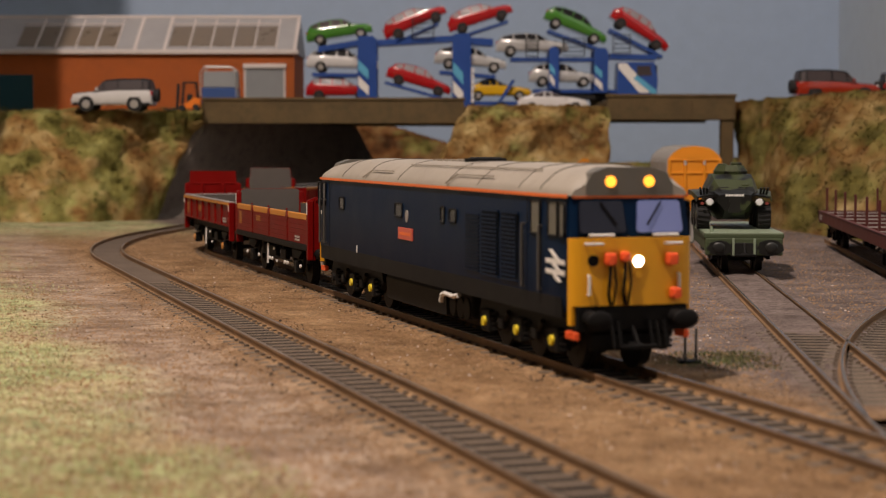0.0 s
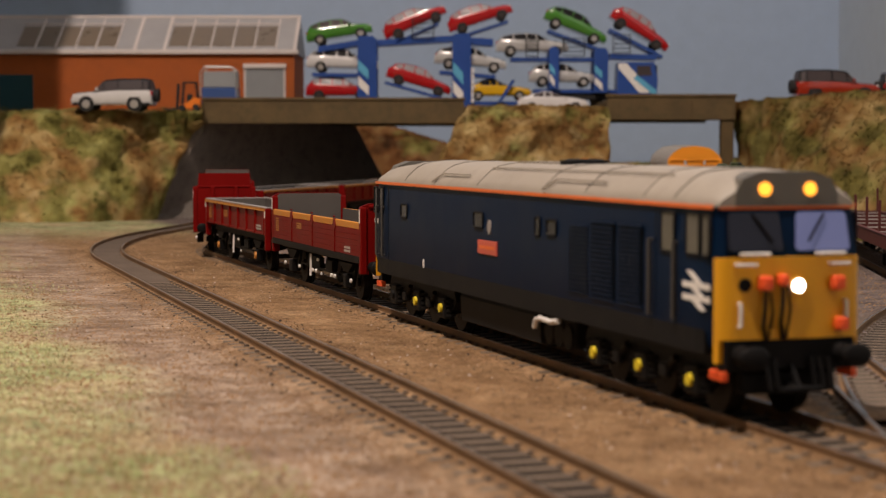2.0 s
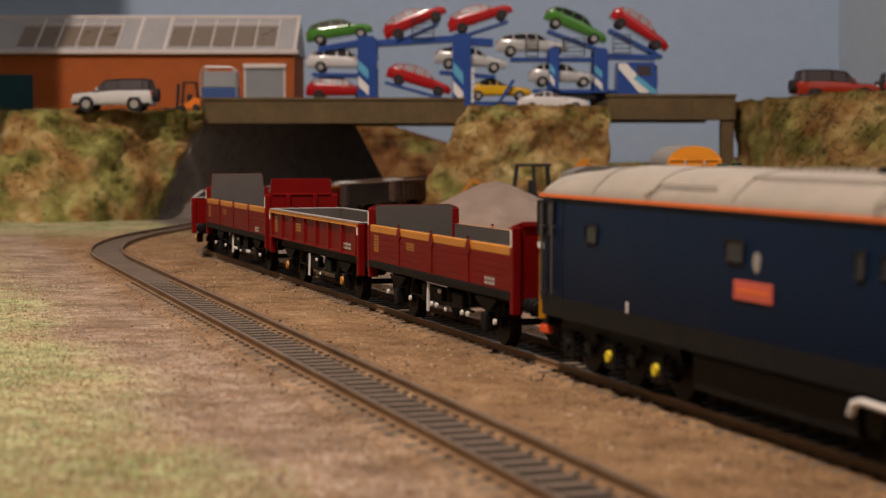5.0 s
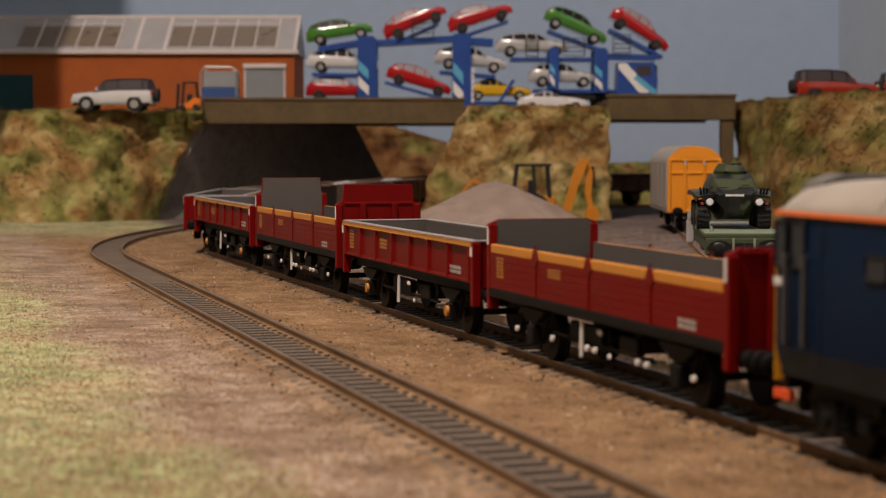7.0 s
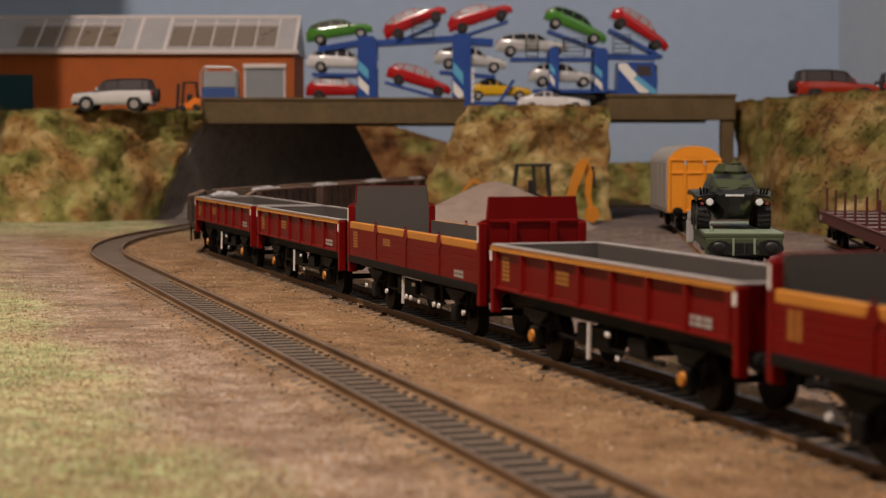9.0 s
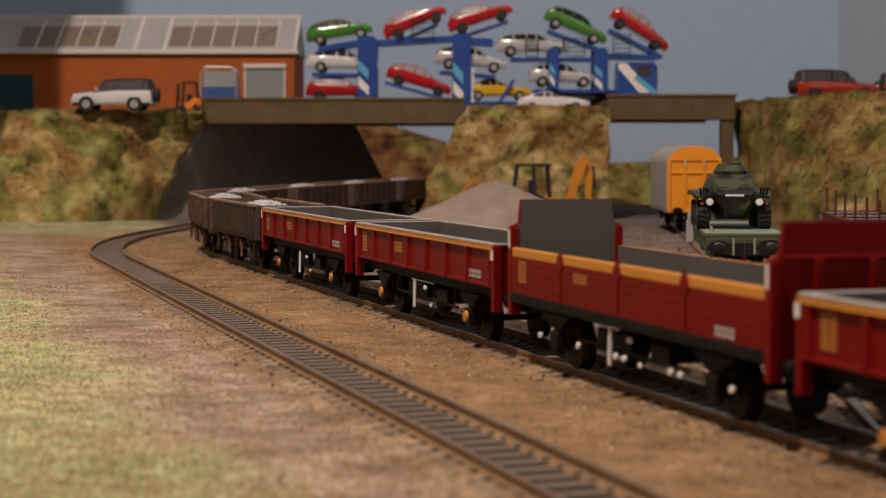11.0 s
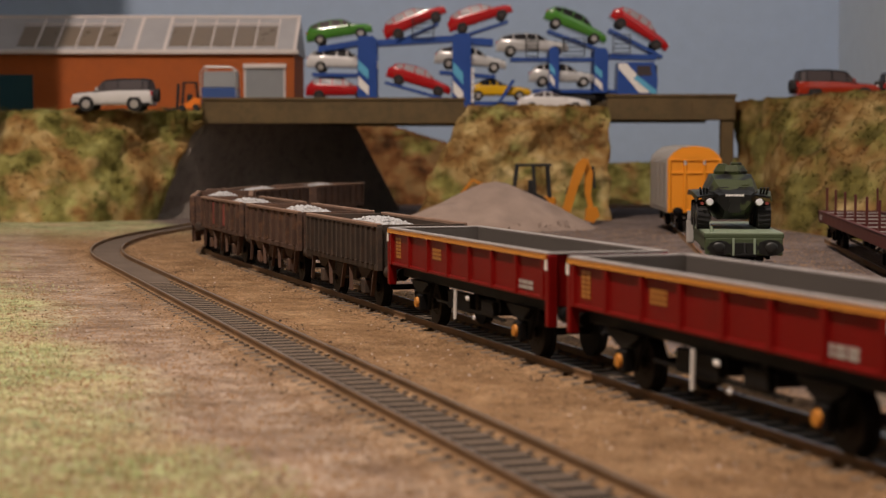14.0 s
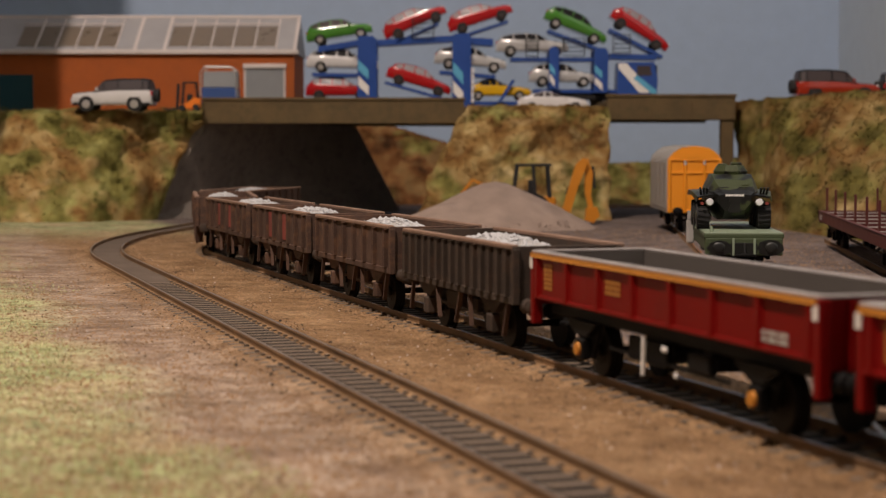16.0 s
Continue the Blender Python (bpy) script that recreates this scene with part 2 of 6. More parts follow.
def bed_strip(root, name, plan, s0, s1, lo, hi, z, mat, label, rough=0.35, fall=0.0, rise=0.0):
    """A band of fine ballast beside or between the rails."""
    b, rr = bmnew(), []
    m = max(2, int((s1 - s0) / 2.2))
    cols = max(3, int(abs(hi - lo) / 1.3))
    for i in range(m + 1):
        s = s0 + (s1 - s0) * i / m
        x, y, h = plan.at(s)
        dip = rise * max(0.0, 1 - (s - s0) / 40.0)
        row = []
        for j in range(cols + 1):
            o = lo + (hi - lo) * j / cols
            px, py = x - math.sin(h) * o, y + math.cos(h) * o
            q = Vector((px * 0.21, py * 0.21, 0))
            row.append((px, py, z - dip - fall * (j / cols) ** 3 + rough * noise.noise(q) + 0.6 * rough * noise.noise(q * 3.1)))
        rr.append(row)
    loft(b, rr, closed=False)
    return tagged(part(name, b, mat, root, label, True), "", "", "", "stuff")


def build_track(name, plan, s0, s1, gauge, label, sleepers=(None, None), head=None, buried=EARTH, infill=-1.5):
    """Rails on sleepers; past the last sleeper the line lies buried to just below the rail heads."""
    root = empty(name)
    tagged(root, label, "railway track", "", "structure")
    n = max(2, int((s1 - s0) / 9))
    ss = [s0 + (s1 - s0) * i / n for i in range(n + 1)]
    g = gauge / 2
    for off in (-g, g):
        b, t = bmnew(), bmnew()
        rings, tops = [], []
        for s in ss:
            x, y, h = plan.at(s)
            nx, ny = -math.sin(h), math.cos(h)
            prof = [(-1.0, -2.6), (1.0, -2.6), (1.0, -2.2), (0.35, -1.9), (0.35, -0.8), (0.55, -0.6), (0.55, -0.05), (-0.55, -0.05), (-0.55, -0.6), (-0.35, -0.8), (-0.35, -1.9), (-1.0, -2.2)]
            rings.append([(x + nx * (off + u), y + ny * (off + u), z) for u, z in prof])
            tops.append([(x + nx * (off + u), y + ny * (off + u), z) for u, z in ((-0.42, -0.06), (0.42, -0.06), (0.36, 0.03), (-0.36, 0.03))])
        loft(b, rings)
        loft(t, tops)
        r = part("rail", b, RAIL_SIDE, root, "rusty brown rail")
        part("rail_head", t, head or RAIL_TOP, r, "worn shiny rail head")
    a0, a1 = sleepers[0] if sleepers[0] is not None else s0, sleepers[1] if sleepers[1] is not None else s1
    for d in (-1, 1):
        bed_strip(root, "ballast_shoulder", plan, s0, s1, d * (g + 1.2), d * (g + 10.0), -2.35, EARTH, "fine brown ballast", 0.45, 1.6)
    if a1 > a0:
        bed_strip(root, "ballast_bed", plan, a0, a1, -g + 2.4, g - 2.4, -2.46, BED, "dark track bed", 0.03)
        for d in (-1, 1):
            bed_strip(root, "ballast_edge", plan, a0, a1, d * (g - 0.9), d * (g - 3.4), -2.15, EARTH, "fine brown ballast along the rail", 0.4, 1.4)
    for c0, c1 in ((s0, a0), (a1 - 20, s1)):
        if c1 - c0 > 5:
            bed_strip(root, "buried_bed", plan, c0, c1, -g + 0.9, g - 0.9, infill, buried, "fine earth filling the track", 0.25, 0.0, 2.3 if c0 > s0 else 0.0)
    b = bmnew()
    box(b, -1.45, 1.45, -14, 14, -4.2, -2.3, 0.2)
    me = mesh_of("sleeper", b, SLEEPER)
    c = bmnew()
    for off in (-g, g):
        for d in (-1.9, 1.9):
            box(c, -0.8, 0.8, off + d - 0.6, off + d + 0.6, -2.4, -1.7)
    mc = mesh_of("rail_chair", c, SLEEPER)
    s, rng = a0, random.Random(len(name))
    while s < a1:
        x, y, h = plan.at(s)
        o = new("sleeper", me)
        o.parent = root
        o.matrix_basis = mpose(x, y, rng.uniform(-0.06, 0.05), rng.uniform(-0.15, 0.15), 0, math.degrees(h) + rng.uniform(-1.0, 1.0))
        k = new("rail_chair", mc)
        k.parent = o
        s += 7.8
    return root


def ground_height(x, y):
    p = Vector((x * 0.012, y * 0.012, 0))
    z = -3.1 + 0.9 * noise.noise(p) + 0.35 * noise.noise(p * 5)
    # the bed lies level under the tracks
    near = min(abs(x - (184.4 - 0.3144 * y)) if y < 980 else 99, abs(x - (115.4 - 0.3114 * y)) if y < 980 else 99)
    if near < 24:
        z = min(z, -3.3 + 0.15 * noise.noise(p * 6))
    left = 115.4 - 0.3114 * min(y, 1100) - x
    if left > 30:
        z += min(3.0, (left - 30) * 0.02)
    return z


def build_ground():
    b = bmnew()
    xs = [-900 + 20 * i for i in range(24)] + [-420 + 5 * i for i in range(132)] + [240 + 20 * i for i in range(10)]
    ys = [-1000 + 60 * i for i in range(18)] + [80 + 5 * i for i in range(190)] + [1030 + 15 * i for i in range(59)]
    grid = [[b.verts.new((x, y, ground_height(x, y))) for x in xs] for y in ys]
    for r0, r1 in zip(grid, grid[1:]):
        for i in range(len(xs) - 1):
            b.faces.new((r0[i], r0[i + 1], r1[i + 1], r1[i]))
    ob = part("ground", b, EARTH, None, "brown scattered earth and pale dry grass of the layout")
    for p in ob.data.polygons:
        p.use_smooth = True
    tagged(ob, "", "ground", "", "structure")
    b = bmnew()
    box(b, -900, 414, -1000, 1890, -60, -8)
    tagged(part("baseboard", b, SLEEPER, None, "brown board under the layout"), "", "board", "", "structure")
    b = bmnew()
    for x in (-850, 380):
        for y in (-950, 300, 1800):
            box(b, x - 25, x + 25, y - 25, y + 25, -1000, -60)
    tagged(part("board_legs", b, SLEEPER, None, "wooden legs under the board"), "", "legs", "", "structure")


def bank(name, label, foot, top, z_top, back, seed, tufts, mat=None, cols=70, rows=26, amp=13.0, closed=(True, True)):
    """A scrub bank: foot and top are plan lines from left to right; its top runs level to back."""
    mat = mat or BANK
    root = empty(name)
    tagged(root, label, "embankment", "", "structure")
    b = bmnew()
    rng = random.Random(seed)

    def line(pts, u):
        u *= len(pts) - 1
        i = min(int(u), len(pts) - 2)
        k = u - i
        return pts[i][0] * (1 - k) + pts[i + 1][0] * k, pts[i][1] * (1 - k) + pts[i + 1][1] * k

    def surf(u, v):
        fx, fy = line(foot, u)
        tx, ty = line(top, u)
        zt = z_top[0] + (z_top[1] - z_top[0]) * u
        if v <= 0.8:
            k = v / 0.8
            e = k ** 0.9
            x, y, z = fx + (tx - fx) * k, fy + (ty - fy) * k, -4 + (zt + 4) * (1.08 * e - 0.08 * e ** 3)
        else:
            k = (v - 0.8) / 0.2
            x, y, z = tx, ty + (back - ty) * k, zt
        p = Vector((x, y, z)) * 0.035 + Vector((seed * 7.7, 0, 0))
        a = amp * (0.25 + 0.75 * min(1, v * 5)) * (1 if v < 0.82 else 0.4)
        x += 0.45 * a * noise.noise(p * 1.4 + Vector((0, 9, 3)))
        y += -a * (0.8 * noise.noise(p) + 0.45 * noise.noise(p * 2.7) + 0.2 * noise.noise(p * 7))
        z += 0.35 * a * (noise.noise(p * 1.6 + Vector((5, 5, 5))) + 0.3 * noise.noise(p * 6)) * (1 if v < 0.95 else 0)
        return Vector((x, y, z))
    g = [[b.verts.new(surf(i / cols, j / rows)) for i in range(cols + 1)] for j in range(rows + 1)]
    for r0, r1 in zip(g, g[1:]):
        for i in range(cols):
            b.faces.new((r0[i], r0[i + 1], r1[i + 1], r1[i]))
    for side in [c for c, on in zip((0, cols), closed) if on]:
        for j in range(rows):
            p, q = g[j][side], g[j + 1][side]
            lo = [b.verts.new((v.co.x, back, v.co.z)) for v in (p, q)]
            b.faces.new((p, q, lo[1], lo[0]))
    o = part("slope", b, mat, root)
    for p in o.data.polygons:
        p.use_smooth = True
    # fibres and clumps of flock
    vs, fs = [], []
    for k in range(tufts):
        c = surf(rng.random(), rng.random() ** 0.8 * 0.97)
        s = rng.uniform(0.4, 1.0) + 1.2 * rng.random() ** 4
        for _ in range(3):
            d = Vector((rng.gauss(0, 1), rng.gauss(-0.6, 1), rng.gauss(0.5, 0.8))).normalized()
            e = d.cross(Vector((rng.gauss(0, 1), rng.gauss(0, 1), rng.gauss(0, 1)))).normalized()
            n0 = len(vs)
            vs += [(c + e * s * 0.3) * MM, (c - e * s * 0.3) * MM, (c + d * s) * MM]
            fs.append((n0, n0 + 1, n0 + 2))
    me = bpy.data.meshes.new("scrub")
    me.from_pydata([tuple(v) for v in vs], [], fs)
    me.materials.append(mat)
    o = new("scrub", me)
    o.parent = root
    tagged(o, "olive and straw coloured flock tufts", "", "", "stuff")
    return root


def build_landscape():
    bank("embankment_west", "rough scrub bank in olive, straw and rust flock",
         [(-640, 1290), (-400, 1330), (-275, 1365), (-230, 1425)], [(-640, 1370), (-400, 1400), (-260, 1425), (-190, 1452)], (84, 84), 1890, 1, 26000)
    bank("embankment_middle", "steep straw coloured scrub bank between the bridges",
         [(-22, 1395), (50, 1385), (132, 1400)], [(20, 1440), (70, 1440), (131, 1442)], (87, 87), 1480, 2, 14000, PALE_BANK, cols=50)
    bank("embankment_east", "rough scrub bank in olive, straw and rust flock",
         [(238, 1470), (236, 1250), (262, 1060), (420, 900)], [(240, 1480), (262, 1370), (318, 1230), (424, 1060)], (90, 96), 1500, 3, 30000, DIMMED_BANK, closed=(False, True))
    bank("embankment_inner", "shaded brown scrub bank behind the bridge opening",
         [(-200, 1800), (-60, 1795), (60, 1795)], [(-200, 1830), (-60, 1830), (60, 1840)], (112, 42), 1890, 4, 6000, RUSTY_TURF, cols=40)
    bank("embankment_far", "low dark scrub bank beyond the narrow bridge",
         [(110, 1790), (200, 1790), (300, 1790)], [(110, 1815), (200, 1815), (300, 1815)], (36, 40), 1890, 5, 4000, cols=40)
    # abutment of the wide bridge: a sloping dark face turned to the line
    b = bmnew()
    f = [(-236, 1436, -4), (-38, 1618, -4), (-78, 1618, 73), (-189, 1452, 74)]
    k = [(-260, 1440, -4), (-260, 1618, -4), (-260, 1618, 73), (-260, 1452, 74)]
    loft(b, [f, k])
    tagged(part("bridge_abutment", b, DARK_WALL, None, "dark grey sloping bridge abutment wall"), "", "abutment", "", "structure")


def build_bridge(name, x0, x1, z0, z1, y0, y1, label, post=None):
    root = empty(name)
    tagged(root, label, "bridge", "", "structure")
    b = bmnew()
    box(b, x0, x1, y0 + 9, y1, z0 + 6, z1 - 5, 0.6)
    part("deck", b, CONCRETE, root, "plain dark deck slab")
    for y in (y0, y1 - 9):
        b = bmnew()
        box(b, x0, x1, y, y + 9, z0, z1 - 2.5, 0.7)
        box(b, x0 - 0.8, x1 + 0.8, y - 1.2, y + 10, z1 - 2.5, z1, 0.5)
        g = part("girder", b, CONCRETE, root, "brown weathered concrete edge beam")
        n = int((x1 - x0) / 26)
        for i in range(n + 1):
            b = bmnew()
            x = x0 + 3 + (x1 - x0 - 6) * i / n
            box(b, x - 0.35, x + 0.35, y - 0.45, y + 0.2, z0 + 0.5, z1 - 2.6)
            part("joint_strip", b, CONCRETE, g)
    if post:
        for y in (y0 + 2,):
            b = bmnew()
            box(b, post[0], post[1], y, y + 12, -5, z0 + 0.5, 0.6)
            part("post", b, CONCRETE, root, "square dark concrete post")


build_room()
build_ground()
build_landscape()
build_bridge("wide_road_bridge", -192, 17, 73, 94, 1440, 1620, "long dark brown concrete road bridge over the line")
build_bridge("narrow_road_bridge", 132, 235, 76, 97, 1448, 1620, "short dark brown concrete road bridge on a square post", (224, 234))
build_track("main_track", MAIN, 0, 3080, 16.5, "curving single line with rusty rails and dusty brown sleepers", head=RAIL_BRIGHT)
build_track("loop_track", LOOP, 250, 1730, 16.5, "outer curving line with rusty rails and brown sleepers", (None, 1010), buried=DUST, infill=-1.7)
build_track("siding_track", SIDING, 0, 1150, 16.5, "siding with worn rails sunk in grey earth", (30, 245), RAIL_BRIGHT, infill=-0.9)
build_track("branch_track", BRANCH, 25, 700, 16.5, "turnout leg with worn rails crossing the siding", (45, 300), RAIL_BRIGHT, infill=-0.9)
build_track("yard_track", YARD, 0, 520, 16.5, "yard line buried in grey earth", (0, 0), infill=-0.9)

# ---- train materials ----
LOCO_BLUE = paint("rail_blue", (0.0024, 0.0122, 0.037), 0.42, 0.15, (0.004, 0.010, 0.026), 0.2, spec=0.06)
SKIRT = paint("dusty_black", (0.009, 0.009, 0.010), 0.6, 0.25, (0.022, 0.018, 0.014), 0.4, spec=0.12)
ROOF = paint("grey_roof", (0.30, 0.265, 0.225), 0.55, 0.10, (0.20, 0.17, 0.14), 0.35)
ROOF_DARK = paint("dark_grey_panel", (0.115, 0.105, 0.09), 0.5, 0.12)
YELLOW = paint("warning_yellow", (0.70, 0.33, 0.010), 0.42, 0.07)
ORANGE = paint("orange_line", (0.75, 0.16, 0.03), 0.5, 0.1)
ORANGE_BOX = paint("orange_jumper", (0.80, 0.10, 0.02), 0.45, 0.12)
BLACK = paint("underframe_black", (0.006, 0.0055, 0.0055), 0.6, 0.25, (0.018, 0.014, 0.011), 0.3, spec=0.12)
# Near-black for the flat intake panels: the recess's shade is in the colour.
INTAKE_SHADE = paint("intake_shade_black", (0.0025, 0.003, 0.004), 0.6, 0.2, spec=0.05)
WHITE = paint("white_paint", (0.72, 0.69, 0.66), 0.45, 0.06)
HANDRAIL = paint("pale_handrail", (0.45, 0.43, 0.41), 0.35, 0.1, metal=0.3)
RAIL_GREY = paint("worn_grey_rail", (0.27, 0.245, 0.235), 0.5, 0.15, (0.15, 0.12, 0.10), 0.4)
DOOR_RAIL = paint("grey_handrail", (0.085, 0.080, 0.078), 0.35, 0.1, metal=0.3)
PLATE = paint("red_nameplate", (0.55, 0.09, 0.06), 0.4, 0.1)
HUB = paint("yellow_hub", (0.70, 0.55, 0.02), 0.45, 0.08)
STEEL = paint("wheel_steel", (0.014, 0.012, 0.011), 0.55, 0.25, metal=0.1, spec=0.12)
MAROON = paint("maroon", (0.150, 0.0036, 0.0032), 0.42, 0.12, (0.095, 0.005, 0.004), 0.3, spec=0.07)
GOLD = paint("gold_band", (0.50, 0.195, 0.022), 0.5, 0.12)
GOLD_DIM = paint("dull_gold_lettering", (0.36, 0.14, 0.02), 0.5, 0.15)
GREY_IN = paint("grey_interior", (0.078, 0.067, 0.060), 0.8, 0.15, (0.08, 0.07, 0.06), 0.4)
RUST = paint("rust_brown", (0.078, 0.046, 0.034), 0.85, 0.4, (0.17, 0.085, 0.045), 0.6, spec=0.2)
RUST_PALE = paint("dusty_rust", (0.20, 0.125, 0.09), 0.85, 0.3, (0.10, 0.055, 0.035), 0.5, spec=0.2)
RUST_DARK = paint("dark_rust", (0.050, 0.036, 0.028), 0.85, 0.4, (0.10, 0.055, 0.035), 0.45, spec=0.2)
RUST_RED = paint("faded_red", (0.20, 0.035, 0.025), 0.8, 0.25, (0.10, 0.05, 0.035), 0.5)
PALE_STONE = paint("pale_stone", (0.40, 0.40, 0.41), 0.85, 0.25, grain=1500)
LAMP_WARM = glow("warm_marker_lamp", (1.0, 0.36, 0.03), 2.2)
LAMP_WHITE = glow("white_headlamp", (0.85, 0.9, 1.0), 16.0)
CAB_GLASS = paint("cab_window", (0.016, 0.018, 0.030), 0.2, 0.1, relief=0, spec=0.2)
# The pane itself emits, standing in for light from inside the cab.
CAB_GLOW = glow("glowing_cab_window", (0.10, 0.115, 0.24), 0.4)
CAB_SIDE = paint("cab_side_window", (0.095, 0.087, 0.080), 0.15, 0.2, relief=0)

TRAIN = []


def wheelset(parent, x, r, mat=None, half=9.0):
    b = bmnew()
    for s in (-1, 1):
        tube(b, (0, s * (half - 2.4), 0), (0, s * half, 0), r, seg=22)
        tube(b, (0, s * (half - 3.1), 0), (0, s * (half - 2.4), 0), r + 0.7, seg=22)
        for k in range(8):
            a = k * math.pi / 4
            tube(b, (0.45 * r * math.cos(a), s * (half - 0.2), 0.45 * r * math.sin(a)), (0.45 * r * math.cos(a), s * (half + 0.12), 0.45 * r * math.sin(a)), r * 0.13, seg=6)
        tube(b, (0, s * (half - 1), 0), (0, s * (half + 1.0), 0), r * 0.25, seg=10)
    tube(b, (0, -half, 0), (0, half, 0), 1.0, seg=8)
    w = part("wheelset", b, mat or STEEL, parent, "dark steel wheel pair", True)
    w.matrix_basis = mpose(x, 0, r)
    return w


def buffers(parent, x, d, z=13.7, y=11.4, head=(3.4, 2.4), mat=None):
    for s in (-1, 1):
        b = bmnew()
        tube(b, (x, s * y, z), (x + d * 3.2, s * y, z), 2.1, 1.8, 14)
        tube(b, (x + d * 3.0, s * y, z), (x + d * 6.2, s * y, z), 1.2, seg=10)
        vs = bmesh.ops.create_uvsphere(b, u_segments=18, v_segments=8, radius=1)["verts"]
        for v in vs:
            v.co = Vector((x + d * 6.4 + v.co.x * 0.8, s * y + v.co.y * head[0], z + v.co.z * head[1]))
        part("buffer", b, mat or BLACK, parent, "dark oval buffer", True)


def coupling(parent, x, d, z=9.0):
    b = bmnew()
    box(b, min(x, x + d * 7), max(x, x + d * 7), -1.2, 1.2, z - 0.7, z + 0.7, 0.2)
    box(b, x + d * 7 - 0.6, x + d * 7 + 0.6, -4.5, 4.5, z - 0.5, z + 0.6, 0.2)
    strut(b, (x + d * 6, 0, z), (x + d * 2, 0, z + 4.5), 1.0, 0.7)
    part("coupling", b, BLACK, parent)


def bars(parent, x0, x1, y, z0, z1, mat, rows=2, cols=1, name="lettering"):
    """Unreadable small lettering as plain bars on a side."""
    b = bmnew()
    hz, hx = (z1 - z0) / rows, (x1 - x0) / cols
    for r in range(rows):
        for c in range(cols):
            box(b, x0 + c * hx + hx * 0.08, x0 + (c + 1) * hx - hx * 0.08, y - 0.08, y + 0.05, z0 + r * hz + hz * 0.18, z0 + (r + 1) * hz - hz * 0.12)
    return part(name, b, mat, parent, "plain painted bars of small lettering")


def side_panel(parent, name, x0, x1, z0, z1, y, mat, label="", frame_mat=None, proud=0.25, bev=0.5):
    b = bmnew()
    poly = []
    r = min(bev, (x1 - x0) / 2.2, (z1 - z0) / 2.2)
    for cx, cz, a0 in ((x1 - r, z1 - r, 0), (x0 + r, z1 - r, 90), (x0 + r, z0 + r, 180), (x1 - r, z0 + r, 270)):
        for k in range(4):
            a = radians(a0 + 30 * k)
            poly.append((cx + r * math.cos(a), cz + r * math.sin(a)))
    prism(b, poly, y - proud, y + 0.4)
    o = part(name, b, mat, parent, label)
    if frame_mat:
        b = bmnew()
        for a, c in zip(poly, poly[1:] + poly[:1]):
            tube(b, (a[0], y - proud, a[1]), (c[0], y - proud, c[1]), 0.32, seg=6)
        part("window_frame", b, frame_mat, o)
    return o


ROOF_LINE = [(-17.6, 0.9), (-16.6, 2.3), (-13.4, 5.0), (-11.0, 6.2), (-8.0, 6.9), (-3.0, 7.4), (3.0, 7.4), (8.0, 6.9), (11.0, 6.2), (13.4, 5.0), (16.6, 2.3), (17.6, 0.9)]


